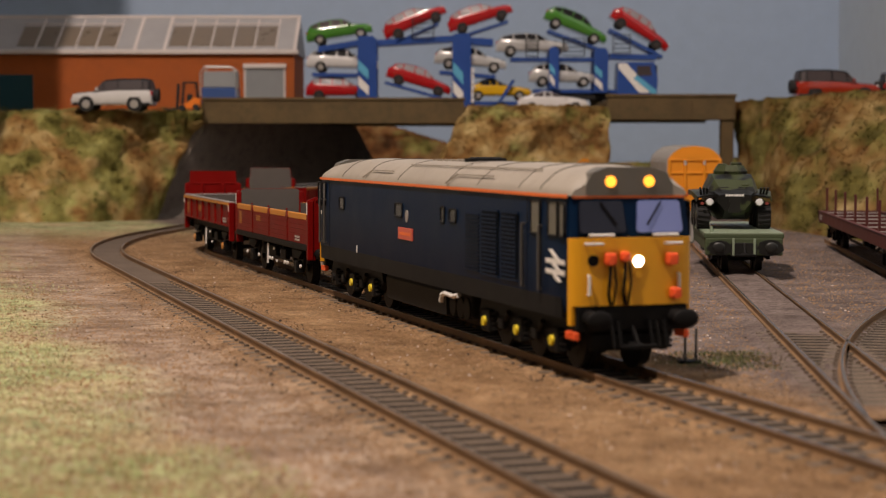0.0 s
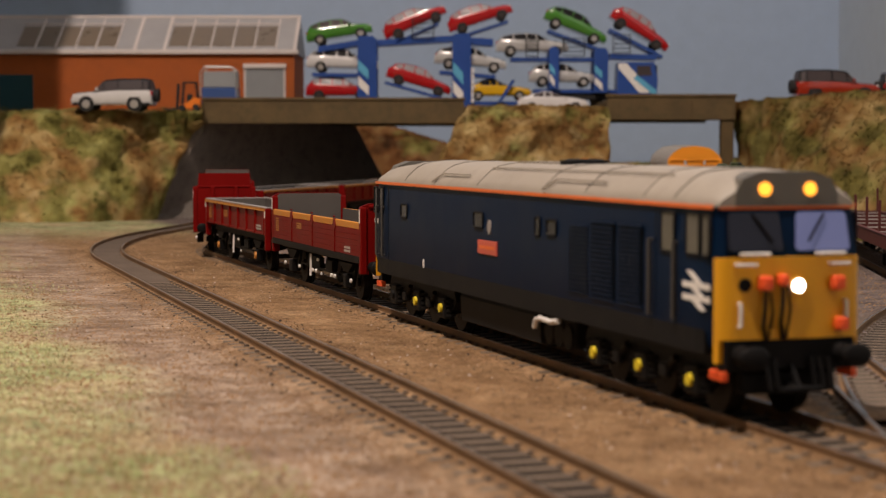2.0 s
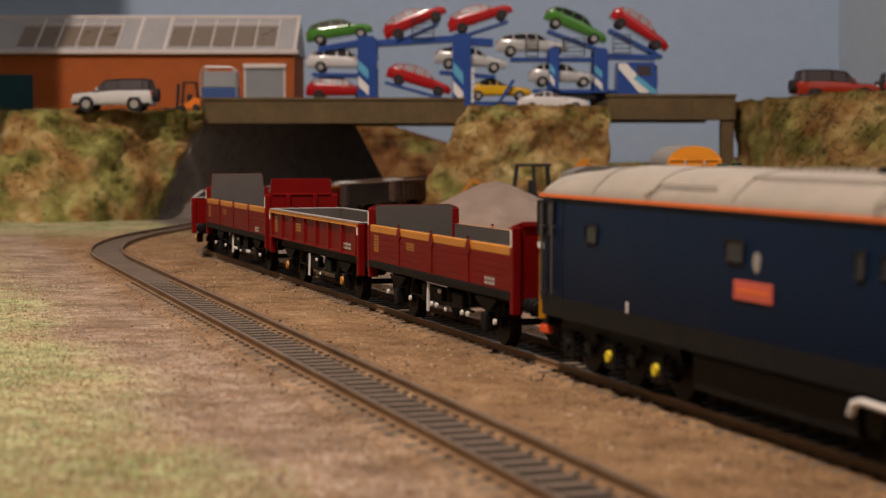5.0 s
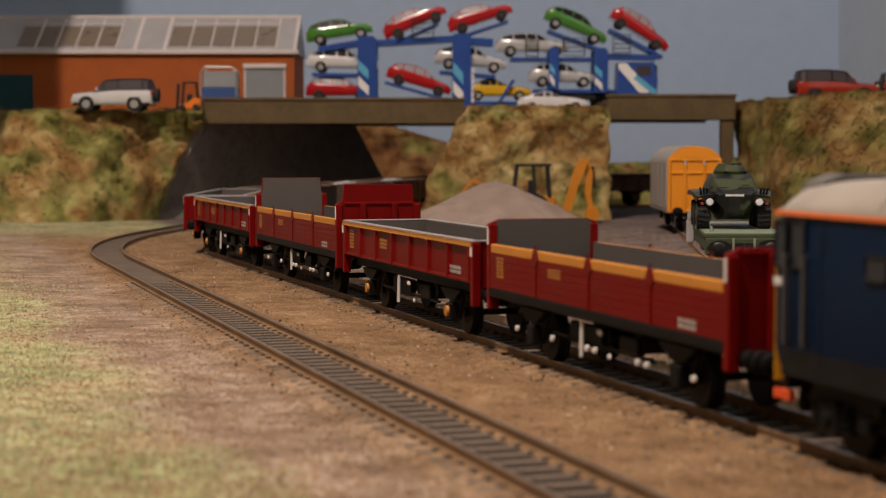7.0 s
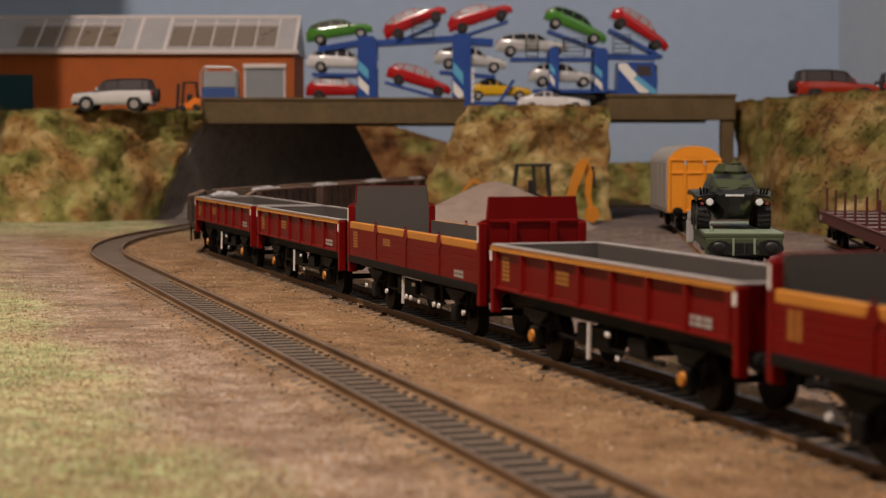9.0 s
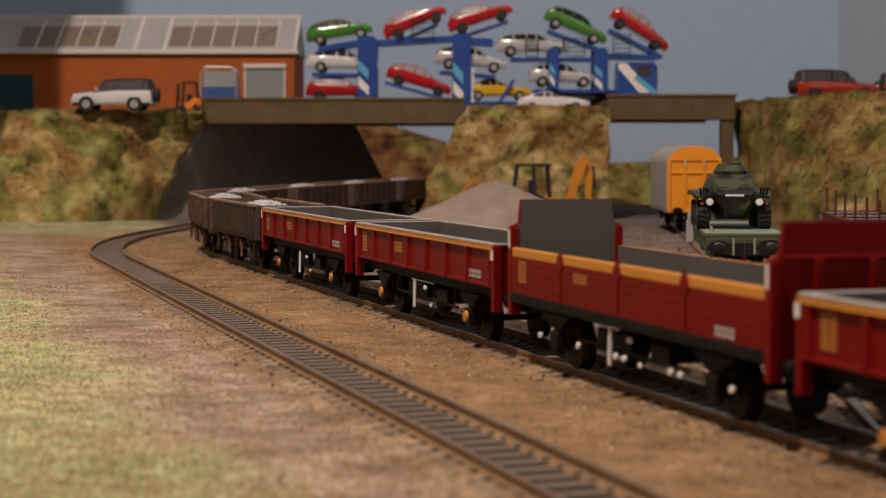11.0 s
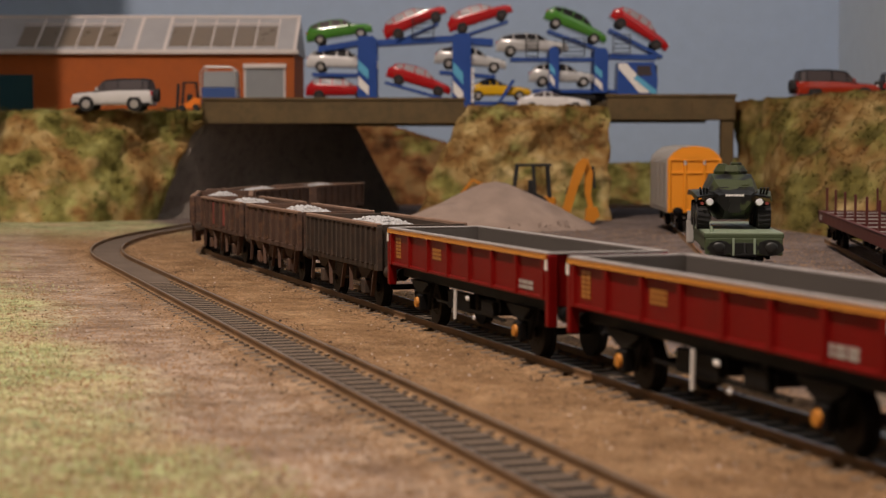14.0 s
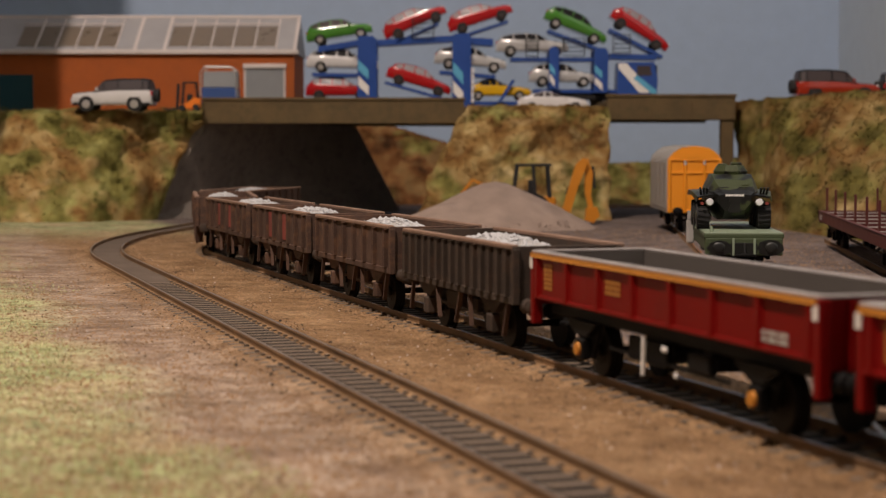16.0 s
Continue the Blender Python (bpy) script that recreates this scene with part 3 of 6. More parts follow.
def build_loco():
    root = empty("diesel_locomotive")
    tagged(root, "dark blue model diesel locomotive with yellow nose and grey roof", "locomotive")
    L = 262.0

    def half(x):
        u = min(-x, L + x)
        return 15.3 + 1.6 * min(1, max(0, u) / 9.0) ** 0.6
    stations = [-0.6, -1.6, -3, -5.5, -9, -16, -40, -80, -129, -178, -218, -242, -251, -256, -258.5, -260.2, -261.4]
    b = bmnew()
    rings = []
    for x in stations:
        w = half(x) - (1.5 if x in (-0.6, -261.4) else 0)
        e = 2.2 * max(0, 1 + x / 12) if x > -130 else -2.2 * max(0, 1 - (x + L) / 12)
        rings.append([(x, -w + 0.9, 15.0), (x, -w, 18.5), (x - 0.1 * e, -w, 33.6), (x - e, -w + 0.5, 43.6), (x - e, w - 0.5, 43.6), (x - 0.1 * e, w, 33.6), (x, w, 18.5), (x, w - 0.9, 15.0)])
    loft(b, rings)
    body = part("body", b, LOCO_BLUE, root, "dark blue body shell", True)
    b = bmnew()
    rings = []
    for x in stations[3:-3]:
        w = half(x) + 0.06
        rings.append([(x, -w, 13.6), (x, -w, 18.6), (x, w, 18.6), (x, w, 13.6)])
    loft(b, rings)
    part("skirt", b, SKIRT, root, "dusty black lower body edge")
    # roof with rounded shoulders, falling at both ends
    b = bmnew()
    rings = []
    for x, k, q in ((-2.2, 0.55, 0.95), (-3.2, 0.70, 0.97), (-6, 0.86, 0.99), (-12, 0.95, 1), (-24, 1, 1), (-60, 1, 1), (-129, 1, 1), (-198, 1, 1), (-226, 1, 1), (-232, 0.96, 1), (-241, 0.84, 1), (-252, 0.78, 0.98), (-257, 0.72, 0.97), (-260.5, 0.2, 0.96)):
        w = half(x) * q + 0.1
        ring = [(x, -w, 43.6)] + [(x, y * w / 17.8, 43.8 + z * k) for y, z in ROOF_LINE] + [(x, w, 43.6)]
        rings.append(ring)
    loft(b, rings)
    roof = part("roof", b, ROOF, root, "weathered mid grey roof", True)
    b = bmnew()
    tube(b, (-112, 0, 51.0), (-112, 0, 52.0), 6.4, seg=28)
    tube(b, (-112, 0, 52.0), (-112, 0, 52.4), 5.4, 4.5, 28)
    part("roof_fan", b, SKIRT, roof, "black round fan grille")
    b = bmnew()
    for k in range(9):
        box(b, -150 + k * 4, -148 + k * 4, -5, 5, 50.9, 51.5)
    part("roof_grille", b, ROOF, roof)
    for x in (-20, -36, -70, -98, -150, -190, -222):
        b = bmnew()
        for (y0, z0), (y1, z1) in zip(ROOF_LINE, ROOF_LINE[1:]):
            strut(b, (x, y0 * 0.955, 43.85 + z0), (x, y1 * 0.955, 43.85 + z1), 0.28, 0.22)
        part("roof_seam", b, ROOF_DARK, roof)
    b = bmnew()
    for x0, x1 in ((-186, -160), (-92, -60)):
        strut(b, (x0, -15.4, 47.5), (x1, -15.4, 47.5), 0.4, 0.4)
        strut(b, (x0, -15.4, 47.5), (x0 - 5, -17.5, 45.0), 0.4, 0.4)
    strut(b, (-150, -12.2, 49.7), (-30, -12.2, 49.7), 0.4, 0.3)
    part("roof_hatch", b, ROOF, roof)
    for s in (-1, 1):
        b = bmnew()
        rings = []
        for x in stations[2:-1]:
            y = s * (half(x) - 0.1)
            rings.append([(x, y, 43.1), (x, y + s * 0.25, 43.1), (x, y + s * 0.25, 43.95), (x, y, 43.95)])
        loft(b, rings)
        part("cantrail_stripe", b, ORANGE, root, "thin orange line under the roof")
    b = bmnew()
    box(b, -3.0, -2.2, -14.9, 14.9, 43.0, 43.7, 0.15)
    part("cantrail_stripe", b, ORANGE, root, "thin orange line under the roof")
    # yellow ends wrapped round the corners
    for end in (0, 1):
        def fx(x):
            return x if not end else -L - x + 0.6
        # No hollow here: a black slab stands in for the recess's shade.
        b = bmnew()
        outline = [(-2.2, 16.25), (-1.6, 16.05), (-0.9, 15.7), (-0.1, 14.8), (0.25, 13.0), (0.45, 6.0), (0.5, 0.0)]
        ring = [(fx(x), -y) for x, y in outline] + [(fx(x), y) for x, y in outline[::-1][1:]]
        inner = [(fx(-2.4), 14.0), (fx(-2.4), -14.0)]
        poly = ring + inner
        prism(b, poly, 16.8, 33.4, "xy")
        ye = part("nose_panel", b, YELLOW, root, "bright yellow nose panel", True)
        for s in (-1, 1):
            b = bmnew()
            prism(b, [(fx(-2.2), s * 16.25), (fx(-1.6), s * 16.05), (fx(-0.9), s * 15.7), (fx(-1.2), s * 14.0), (fx(-2.4), s * 14.5)], 12.0, 16.8, "xy")
            part("nose_corner", b, YELLOW, root)
        d = 1 if not end else -1
        b = bmnew()
        for yy in (-1, 1):
            prism(b, [(yy * 1.5, 35.1), (yy * 2.0, 34.6), (yy * 13.0, 34.6), (yy * 13.6, 35.1), (yy * 13.3, 41.8), (yy * 12.7, 42.4), (yy * 2.6, 42.4), (yy * 2.0, 41.8)], fx(-1.0), fx(-0.2), "yz")
            for v in b.verts:
                v.co.x -= d * 0.2 * (v.co.z - 33.6)
            o = part("windscreen", b, CAB_GLOW if yy > 0 else CAB_GLASS, root, "pale cab windscreen with a glowing pane" if yy > 0 else "dark cab windscreen")
            b = bmnew()
            strut(b, (fx(-1.5), yy * 8, 42), (fx(-0.2), yy * 4, 36.5), 0.4, 0.4)
            part("wiper", b, BLACK, o)
            b = bmnew()
        b.free()
        b = bmnew()
        x = fx(-2.0)
        prism(b, [(-11.5, 43.7), (11.5, 43.7), (11.5, 46.5), (10, 49.2), (6, 50.6), (-6, 50.6), (-10, 49.2), (-11.5, 46.5)], fx(-9), x, "yz")
        hb = part("headcode_box", b, ROOF_DARK, root, "dark grey headcode panel")
        for yy in (-5.1, 5.1):
            b = bmnew()
            tube(b, (x - d * 0.2, yy, 47.1), (x + d * 0.35, yy, 47.1), 1.4, seg=18)
            part("marker_lamp", b, LAMP_WARM if not end else CAB_GLASS, hb, "glowing warm marker lamp" if not end else "")
        b = bmnew()
        tube(b, (fx(0.4), 1.2, 27.6), (fx(1.0), 1.2, 27.6), 1.3, seg=20)
        part("headlamp", b, LAMP_WHITE if not end else CAB_GLASS, root, "bright white round headlamp" if not end else "")
        b = bmnew()
        tube(b, (fx(0.3), 1.2, 27.6), (fx(0.85), 1.2, 27.6), 1.9, seg=20)
        part("lamp_ring", b, YELLOW, root)
        for yy, z, r in ((-6.4, 28.2, 1.6), (-2.5, 28.8, 1.25), (10.0, 28.0, 1.6), (11.0, 19.6, 1.5)):
            b = bmnew()
            box(b, min(fx(0.2), fx(2.2)), max(fx(0.2), fx(2.2)), yy - r, yy + r, z - r * 0.9, z + r, 0.7, 3)
            tube(b, (fx(2.0), yy - 0.3, z - 0.4), (fx(2.6), yy - 0.3, z - 0.4), r * 0.6, seg=10)
            j = part("jumper_box", b, ORANGE_BOX, root, "orange jumper cable socket")
            if yy < 0:
                b = bmnew()
                pts = [(fx(1.4), yy, z - r), (fx(2.0), yy - 0.4, z - 5), (fx(1.6), yy - 0.6, z - 8.5), (fx(0.8), yy + 0.3, 17)]
                for p, q in zip(pts, pts[1:]):
                    tube(b, p, q, 0.42, seg=7)
                pts = [(fx(1.4), yy + 1, z - r), (fx(2.0), yy + 1.3, z - 6), (fx(0.8), yy + 1.0, 17)]
                for p, q in zip(pts, pts[1:]):
                    tube(b, p, q, 0.3, seg=7)
                part("cable", b, BLACK, j, "black hanging cable")
        b = bmnew()
        tube(b, (fx(0.3), -10.6, 27.9), (fx(0.7), -10.6, 27.9), 1.4, seg=14)
        part("socket", b, BLACK, root)
        for yy, z0, z1, hor in ((-10.5, 32.0, 32.0, 4.2), (10.5, 32.0, 32.0, 4.2), (-11.9, 19.6, 24.2, 0), (11.9, 20.2, 24.4, 0), (-8.5, 34.1, 34.1, 6.0), (8.5, 34.1, 34.1, 6.0)):
            b = bmnew()
            if hor:
                tube(b, (fx(1.3), yy - hor / 2, z0), (fx(1.3), yy + hor / 2, z0), 0.36, seg=8)
                for e in (-1, 1):
                    tube(b, (fx(0.2), yy + e * hor / 2, z0), (fx(1.4), yy + e * hor / 2, z0), 0.3, seg=6)
            else:
                tube(b, (fx(1.3), yy, z0), (fx(1.3), yy, z1), 0.42, seg=8)
                for z in (z0, z1):
                    tube(b, (fx(0.2), yy, z), (fx(1.4), yy, z), 0.3, seg=6)
            part("handrail", b, WHITE, root, "white handrail")
        b = bmnew()
        tube(b, (fx(0.3), 1.0, 24.4), (fx(0.9), 1.0, 24.4), 1.0, seg=10)
        part("step", b, YELLOW, root)
        b = bmnew()
        box(b, min(fx(-4), fx(0.2)), max(fx(-4), fx(0.2)), -14.6, 14.6, 10.4, 16.8, 0.4)
        part("buffer_beam", b, BLACK, root, "black buffer beam")
        buffers(root, fx(0.1), d, 13.7, 11.4, (3.5, 2.5))
        coupling(root, fx(-2), d, 7.0)
        for yy in (-6, -4.2, 4.2, 6, 8):
            b = bmnew()
            tube(b, (fx(1.0), yy, 13), (fx(2.4), yy + 0.5, 6.5), 0.5, seg=7)
            part("brake_pipe", b, BLACK, root, "black hanging brake pipe")
        b = bmnew()
        box(b, min(fx(-3), fx(-1)), max(fx(-3), fx(-1)), -11, 11, 5.5, 10.4, 0.8)
        part("valance", b, BLACK, root, "black front valance")
        for s in (-1, 1):
            b = bmnew()
            for k in range(3):
                box(b, min(fx(-6.0 + k * 2.2), fx(-4.4 + k * 2.2)), max(fx(-6.0 + k * 2.2), fx(-4.4 + k * 2.2)), s * 14.6 - 0.8, s * 14.6 + 0.8, 8.4, 10.4, 0.25)
            part("cable_plug", b, ORANGE_BOX, root, "orange cable plugs")
    # sides
    for s in (-1, 1):
        y = -16.92
        grp = root
        flip = Matrix.Identity(4) if s < 0 else Matrix.Rotation(math.pi, 4, "Z")
        made = []
        for x0, x1 in ((-65.5, -51), (-49, -35.5)):
            g = side_panel(grp, "air_intake", x0, x1, 20.5, 38.2, y, INTAKE_SHADE, "louvred air intake with its recess shade painted black", None, 0.12, 1.0)
            made.append(g)
            b = bmnew()
            for k in range(15):
                z = 21.6 + k * 1.1
                strut(b, (x0 + 1, y - 0.35, z), (x1 - 1, y - 0.35, z), 0.5, 0.35)
            part("slats", b, LOCO_BLUE, g, "dark blue louvre slats")
            b = bmnew()
            for z in (20.5, 38.2):
                strut(b, (x0, y - 0.2, z), (x1, y - 0.2, z), 0.5, 0.4)
            part("intake_rim", b, LOCO_BLUE, g)
        b = bmnew()
        for k in range(16):
            z = 21 + k * 1.05
            strut(b, (-80, y - 0.15, z), (-67.5, y - 0.15, z), 0.3, 0.55)
        made.append(part("louvre", b, LOCO_BLUE, grp, "dark blue louvred panel"))
        for x, w, z0, z1 in ((-222.5, 7, 33.0, 37.2), (-148.5, 8, 33.1, 37.4), (-101.5, 3.6, 33.0, 37.8), (-91.5, 6.5, 33.6, 37.4)):
            made.append(side_panel(grp, "body_window", x - w / 2, x + w / 2, z0, z1, y, CAB_GLASS, "small square body side window", SKIRT, 0.12, 0.9))
        for x0, x1 in ((-13.6, -7.4), (-6.6, -3.4), (-26, -19.5), (-258, -254), (-252, -247)):
            made.append(side_panel(grp, "cab_window", x0, x1, 33.6, 42.0, y + (0.25 if x1 > -6 else 0), CAB_SIDE if x1 > -100 else CAB_GLASS, "pale cab side window" if x1 > -100 else "dark cab side window", SKIRT, 0.1, 0.5))
        for x in (-30.8, -18.2, -253, -246):
            b = bmnew()
            tube(b, (x, y - 0.9, 19.5), (x, y - 0.9, 36.0), 0.42, seg=8)
            for z in (19.8, 35.7):
                tube(b, (x, y + 0.3, z), (x, y - 1.0, z), 0.34, seg=6)
            made.append(part("handrail", b, DOOR_RAIL, grp, "vertical grey door handrail"))
        b = bmnew()
        for x in (-29, -19, -251.6, -241):
            strut(b, (x, y - 0.02, 16), (x, y - 0.02, 42.5), 0.12, 0.25)
        made.append(part("door_seams", b, SKIRT, grp))
        # arrow emblem: two level bars and three slanting strokes
        b = bmnew()
        for z in (24.7, 27.3):
            prism(b, [(-16.8, z - 0.6), (-4.0, z - 0.6), (-4.0, z + 0.6), (-16.8, z + 0.6)], y - 0.16, y + 0.1)
        for x0, z0, x1, z1 in ((-13.6, 30.2, -9.0, 27.8), (-12.9, 27.4, -8.2, 25.2), (-12.2, 24.8, -7.4, 22.4)):
            prism(b, [(x0 - 1.3, z0), (x0 + 1.3, z0), (x1 + 1.3, z1), (x1 - 1.3, z1)], y - 0.2, y + 0.1)
        for vv in b.verts:
            vv.co.x += 1.6
        made.append(part("arrow_emblem", b, WHITE, grp, "white arrow shaped emblem"))
        b = bmnew()
        box(b, -148.5, -132.5, y - 0.35, y + 0.1, 26.0, 29.8, 0.12)
        o = part("nameplate", b, PLATE, grp, "small red nameplate")
        made.append(o)
        bars(o, -147, -134, y - 0.36, 27.2, 28.6, ORANGE, 1, 7)
        # Small pale oval above the nameplate.
        b = bmnew()
        poly = [(-139.2 + 1.5 * math.cos(k * math.tau / 14), 33.6 + 2.0 * math.sin(k * math.tau / 14)) for k in range(14)]
        prism(b, poly, y - 0.2, y + 0.1)
        made.append(part("oval_mark", b, RAIL_GREY, grp, "small pale oval mark"))
        made.append(bars(grp, -259.3, -254.0, y + 0.35, 29.6, 31.8, WHITE, 1, 5, "number_panel"))
        # White block in place of a lamp's glint on the body side.
        b = bmnew()
        box(b, -201.6, -200.6, y - 0.3, y + 0.1, 18.4, 21.0, 0.2)
        made.append(part("gauge", b, WHITE, grp, "small white block painted as a lamp glint"))
        b = bmnew()
        for p, q in (((-88, 12.6), (-93, 11.9)), ((-93, 11.9), (-101, 12.2)), ((-101, 12.2), (-104, 11.4)), ((-104, 11.4), (-105, 9.4))):
            tube(b, (p[0], -16.4, p[1]), (q[0], -16.4, q[1]), 0.75, seg=8)
        made.append(part("filler_pipe", b, WHITE, grp, "white filler pipe"))
        if s > 0:
            turn = Matrix.Translation((-L * MM, 0, 0)) @ flip
            for o in made:
                o.matrix_basis = turn
    # tanks between the bogies
    b = bmnew()
    prism(b, [(-13.5, 14), (13.5, 14), (14.6, 12), (14.2, 5.2), (11, 4), (-11, 4), (-14.2, 5.2), (-14.6, 12)], -172, -106, "yz")
    part("fuel_tank", b, SKIRT, root, "black fuel tank")
    for x in (-101, -94, -88):
        b = bmnew()
        tube(b, (x, -14, 8.5), (x, 14, 8.5), 3.2, seg=14)
        part("air_tank", b, BLACK, root, "black air tank")
    b = bmnew()
    box(b, -105, -84, -13.4, 13.4, 6, 14, 0.5)
    part("equipment_box", b, BLACK, root, "black equipment box")
    wheels = []
    for c in (-41.3, -215.3):
        b = bmnew()
        for s in (-1, 1):
            prism(b, [(c - 36, 9.5), (c - 34, 13), (c + 34, 13), (c + 36, 9.5), (c + 31, 5.5), (c + 22, 8.6), (c + 4, 5.5), (c - 4, 5.5), (c - 22, 8.6), (c - 31, 5.5)], s * 12.5 - 1, s * 12.5 + 1)
            for x in (c - 26.3, c, c + 26.3):
                box(b, x - 3.4, x + 3.4, s * 14 - 1.2, s * 14 + 1.2, 4.0, 10.4, 0.5)
                for e in (-5.2, 5.2):
                    for z in (5.0, 6.4, 7.8, 9.2):
                        tube(b, (x + e, s * 13.6, z), (x + e, s * 13.6, z + 0.7), 1.5, seg=10)
            for x in (c - 13, c + 13):
                tube(b, (x, s * 14.0, 8), (x + 5, s * 14.6, 11), 0.8, seg=8)
                box(b, x - 3, x + 1, s * 14.4 - 0.8, s * 14.4 + 0.8, 6, 9, 0.3)
        box(b, c - 20, c + 20, -11, 11, 10, 13.6, 0.4)
        bo = part("bogie_frame", b, BLACK, root, "black three axle bogie frame")
        for x in (c - 26.3, c, c + 26.3):
            for s in (-1, 1):
                h = bmnew()
                tube(h, (x, s * 15.0, 7.1), (x, s * 15.9, 7.1), 1.45, 1.3, 16)
                part("axle_cap", h, HUB if x > -235 else BLACK, bo, "yellow axle cap" if x > -235 else "black axle cap")
            w = wheelset(root, x, 7.1)
            wheels.append((w, x, 7.1))
    TRAIN.append((root, -2.0, 41.3, 215.3, wheels))
    return root


def underframe(root, n, axles, mat, hub=None):
    b = bmnew()
    for s in (-1, 1):
        box(b, -n + 3, -3, s * 11 - 1, s * 11 + 1, 13.2, 17.2, 0.3)
    box(b, -n + 2, -2, -10, 10, 15.5, 17.0)
    for x in (-n * 0.42, -n * 0.55):
        tube(b, (x, -8, 10), (x, 8, 10), 2.6, seg=12)
    box(b, -n * 0.62, -n * 0.48, -13.6, -11.6, 7.5, 13.0, 0.4)
    box(b, -n * 0.40, -n * 0.33, -14.2, -12, 8.6, 12.6, 0.4)
    strut(b, (-n * 0.28, -13.2, 8.2), (-n * 0.70, -13.2, 8.8), 0.7, 0.8)
    part("underframe", b, mat, root, "black underframe with brake gear")
    wheels = []
    for x in axles:
        for s in (-1, 1):
            b = bmnew()
            prism(b, [(x - 8, 13.4), (x + 8, 13.4), (x + 3.2, 4.6), (x - 3.2, 4.6)], s * 12.0 - 0.5, s * 12.0 + 0.5)
            ax = part("axle_guard", b, mat, root, "axle guard plate")
            b = bmnew()
            for k in range(4):
                box(b, x - 9 + k * 1.6, x + 9 - k * 1.6, s * 13.4 - 0.9, s * 13.4 + 0.9, 12.6 - k * 0.8, 13.5 - k * 0.8)
            part("leaf_spring", b, mat, ax)
            b = bmnew()
            box(b, x - 2.4, x + 2.4, s * 13.6 - 1.3, s * 13.6 + 1.3, 4.4, 9.4, 0.4)
            part("axle_box", b, mat, ax)
            if hub:
                b = bmnew()
                tube(b, (x, s * 14.8, 6.9), (x, s * 15.6, 6.9), 1.7, 1.5, 14)
                part("axle_cap", b, hub, ax, "orange yellow axle cap")
        w = wheelset(root, x, 6.3)
        wheels.append((w, x, 6.3))
    return wheels


def fittings(root, n):
    b = bmnew()
    strut(b, (-n * 0.54, -15.2, 5.2), (-n * 0.54, -15.0, 13.8), 0.6, 1.0)
    part("brake_lever", b, WHITE, root, "white brake lever")
    for x, z, w in ((-n * 0.47, 12.0, 2.6), (-n * 0.43, 7.0, 1.4)):
        b = bmnew()
        box(b, x - w / 2, x + w / 2, -15.0, -14.4, z - 0.6, z + 0.6, 0.25)
        part("data_plate", b, WHITE, root, "small white plate")


def build_box_wagon(gap):
    """Maroon low sided box wagon with a gold rim."""
    n = 148.0
    root = empty("open_box_wagon")
    tagged(root, "clean maroon open box wagon with gold rim, empty grey inside", "wagon", "maroon wagons")
    for s in (-1, 1):
        b = bmnew()
        box(b, -n + 1, -1, s * 15.2 - 0.6, s * 15.2 + 0.6, 17.2, 28.6, 0.2)
        side = part("side_panel", b, MAROON, root, "maroon ribbed side")
        for k in range(8):
            x = -4 - k * (n - 8) / 7
            b = bmnew()
            prism(b, [(x - 1.5, s * 15.8), (x + 1.5, s * 15.8), (x + 0.8, s * 16.7), (x - 0.8, s * 16.7)], 17.2, 28.4, "xy")
            part("rib", b, MAROON, side)
        b = bmnew()
        box(b, -n + 1, -1, s * 15.9 - 0.5, s * 15.9 + 0.6, 17.0, 18.0, 0.2)
        part("bottom_rail", b, MAROON, side)
        b = bmnew()
        box(b, -n + 0.6, -0.6, s * 15.4 - 1.1, s * 15.4 + 1.2, 28.6, 29.2, 0.15)
        part("top_rail", b, RAIL_GREY, side, "pale worn top rail")
        b = bmnew()
        box(b, -n + 0.8, -0.8, s * 16.3, s * 16.75, 27.5, 28.6, 0.1)
        part("rim_band", b, GOLD, side, "gold painted band")
        b = bmnew()
        box(b, -n + 1.5, -1.5, s * 14.3 - 0.15, s * 14.3 + 0.15, 17, 28.6)
        part("inner_lining", b, GREY_IN, side, "dull grey inner lining")
    for x, d in ((-0.9, 1), (-n + 0.9, -1)):
        b = bmnew()
        box(b, x - 0.6, x + 0.6, -15.8, 15.8, 15.5, 28.7, 0.2)
        e = part("end_panel", b, MAROON, root, "maroon end panel")
        for y in (-9, 0, 9):
            b = bmnew()
            box(b, min(x, x + d * 1.6), max(x, x + d * 1.6), y - 1, y + 1, 15.5, 28)
            part("end_post", b, MAROON, e)
        for y in (-15.2, 15.2):
            b = bmnew()
            box(b, x - 1.2, x + 1.2, y - 1.3, y + 1.3, 10.4, 28.6, 0.3)
            part("corner_leg", b, MAROON, e)
        b = bmnew()
        box(b, x - d * 1.0 - 0.3, x - d * 1.0 + 0.3, -14.2, 14.2, 17, 28.6)
        part("inner_lining", b, GREY_IN, e)
        b = bmnew()
        box(b, x - 1.0, x + 1.0, -15.8, 15.8, 28.7, 29.25, 0.15)
        part("top_rail", b, RAIL_GREY, e)
        b = bmnew()
        box(b, x - 1.25, x + 0.6, -16.65, -16.45, 24.6, 27.4, 0.05)
        part("lamp_iron", b, WHITE, e, "small pale bracket")
        buffers(root, x, d, 13.4, 11.4, (2.6, 2.6))
        coupling(root, x, d)
    b = bmnew()
    box(b, -n + 2, -2, -14.4, 14.4, 16.6, 17.6)
    part("floor_plate", b, GREY_IN, root, "dull grey floor")
    y = -15.9
    bars(root, -n + 8, -n + 14, y, 19.5, 26.3, GOLD_DIM, 6, 2)
    bars(root, -n + 48, -n + 57, y, 21.4, 25.0, GOLD_DIM, 3, 4)
    bars(root, -25, -12, y, 18.6, 21.2, HANDRAIL, 2, 3)
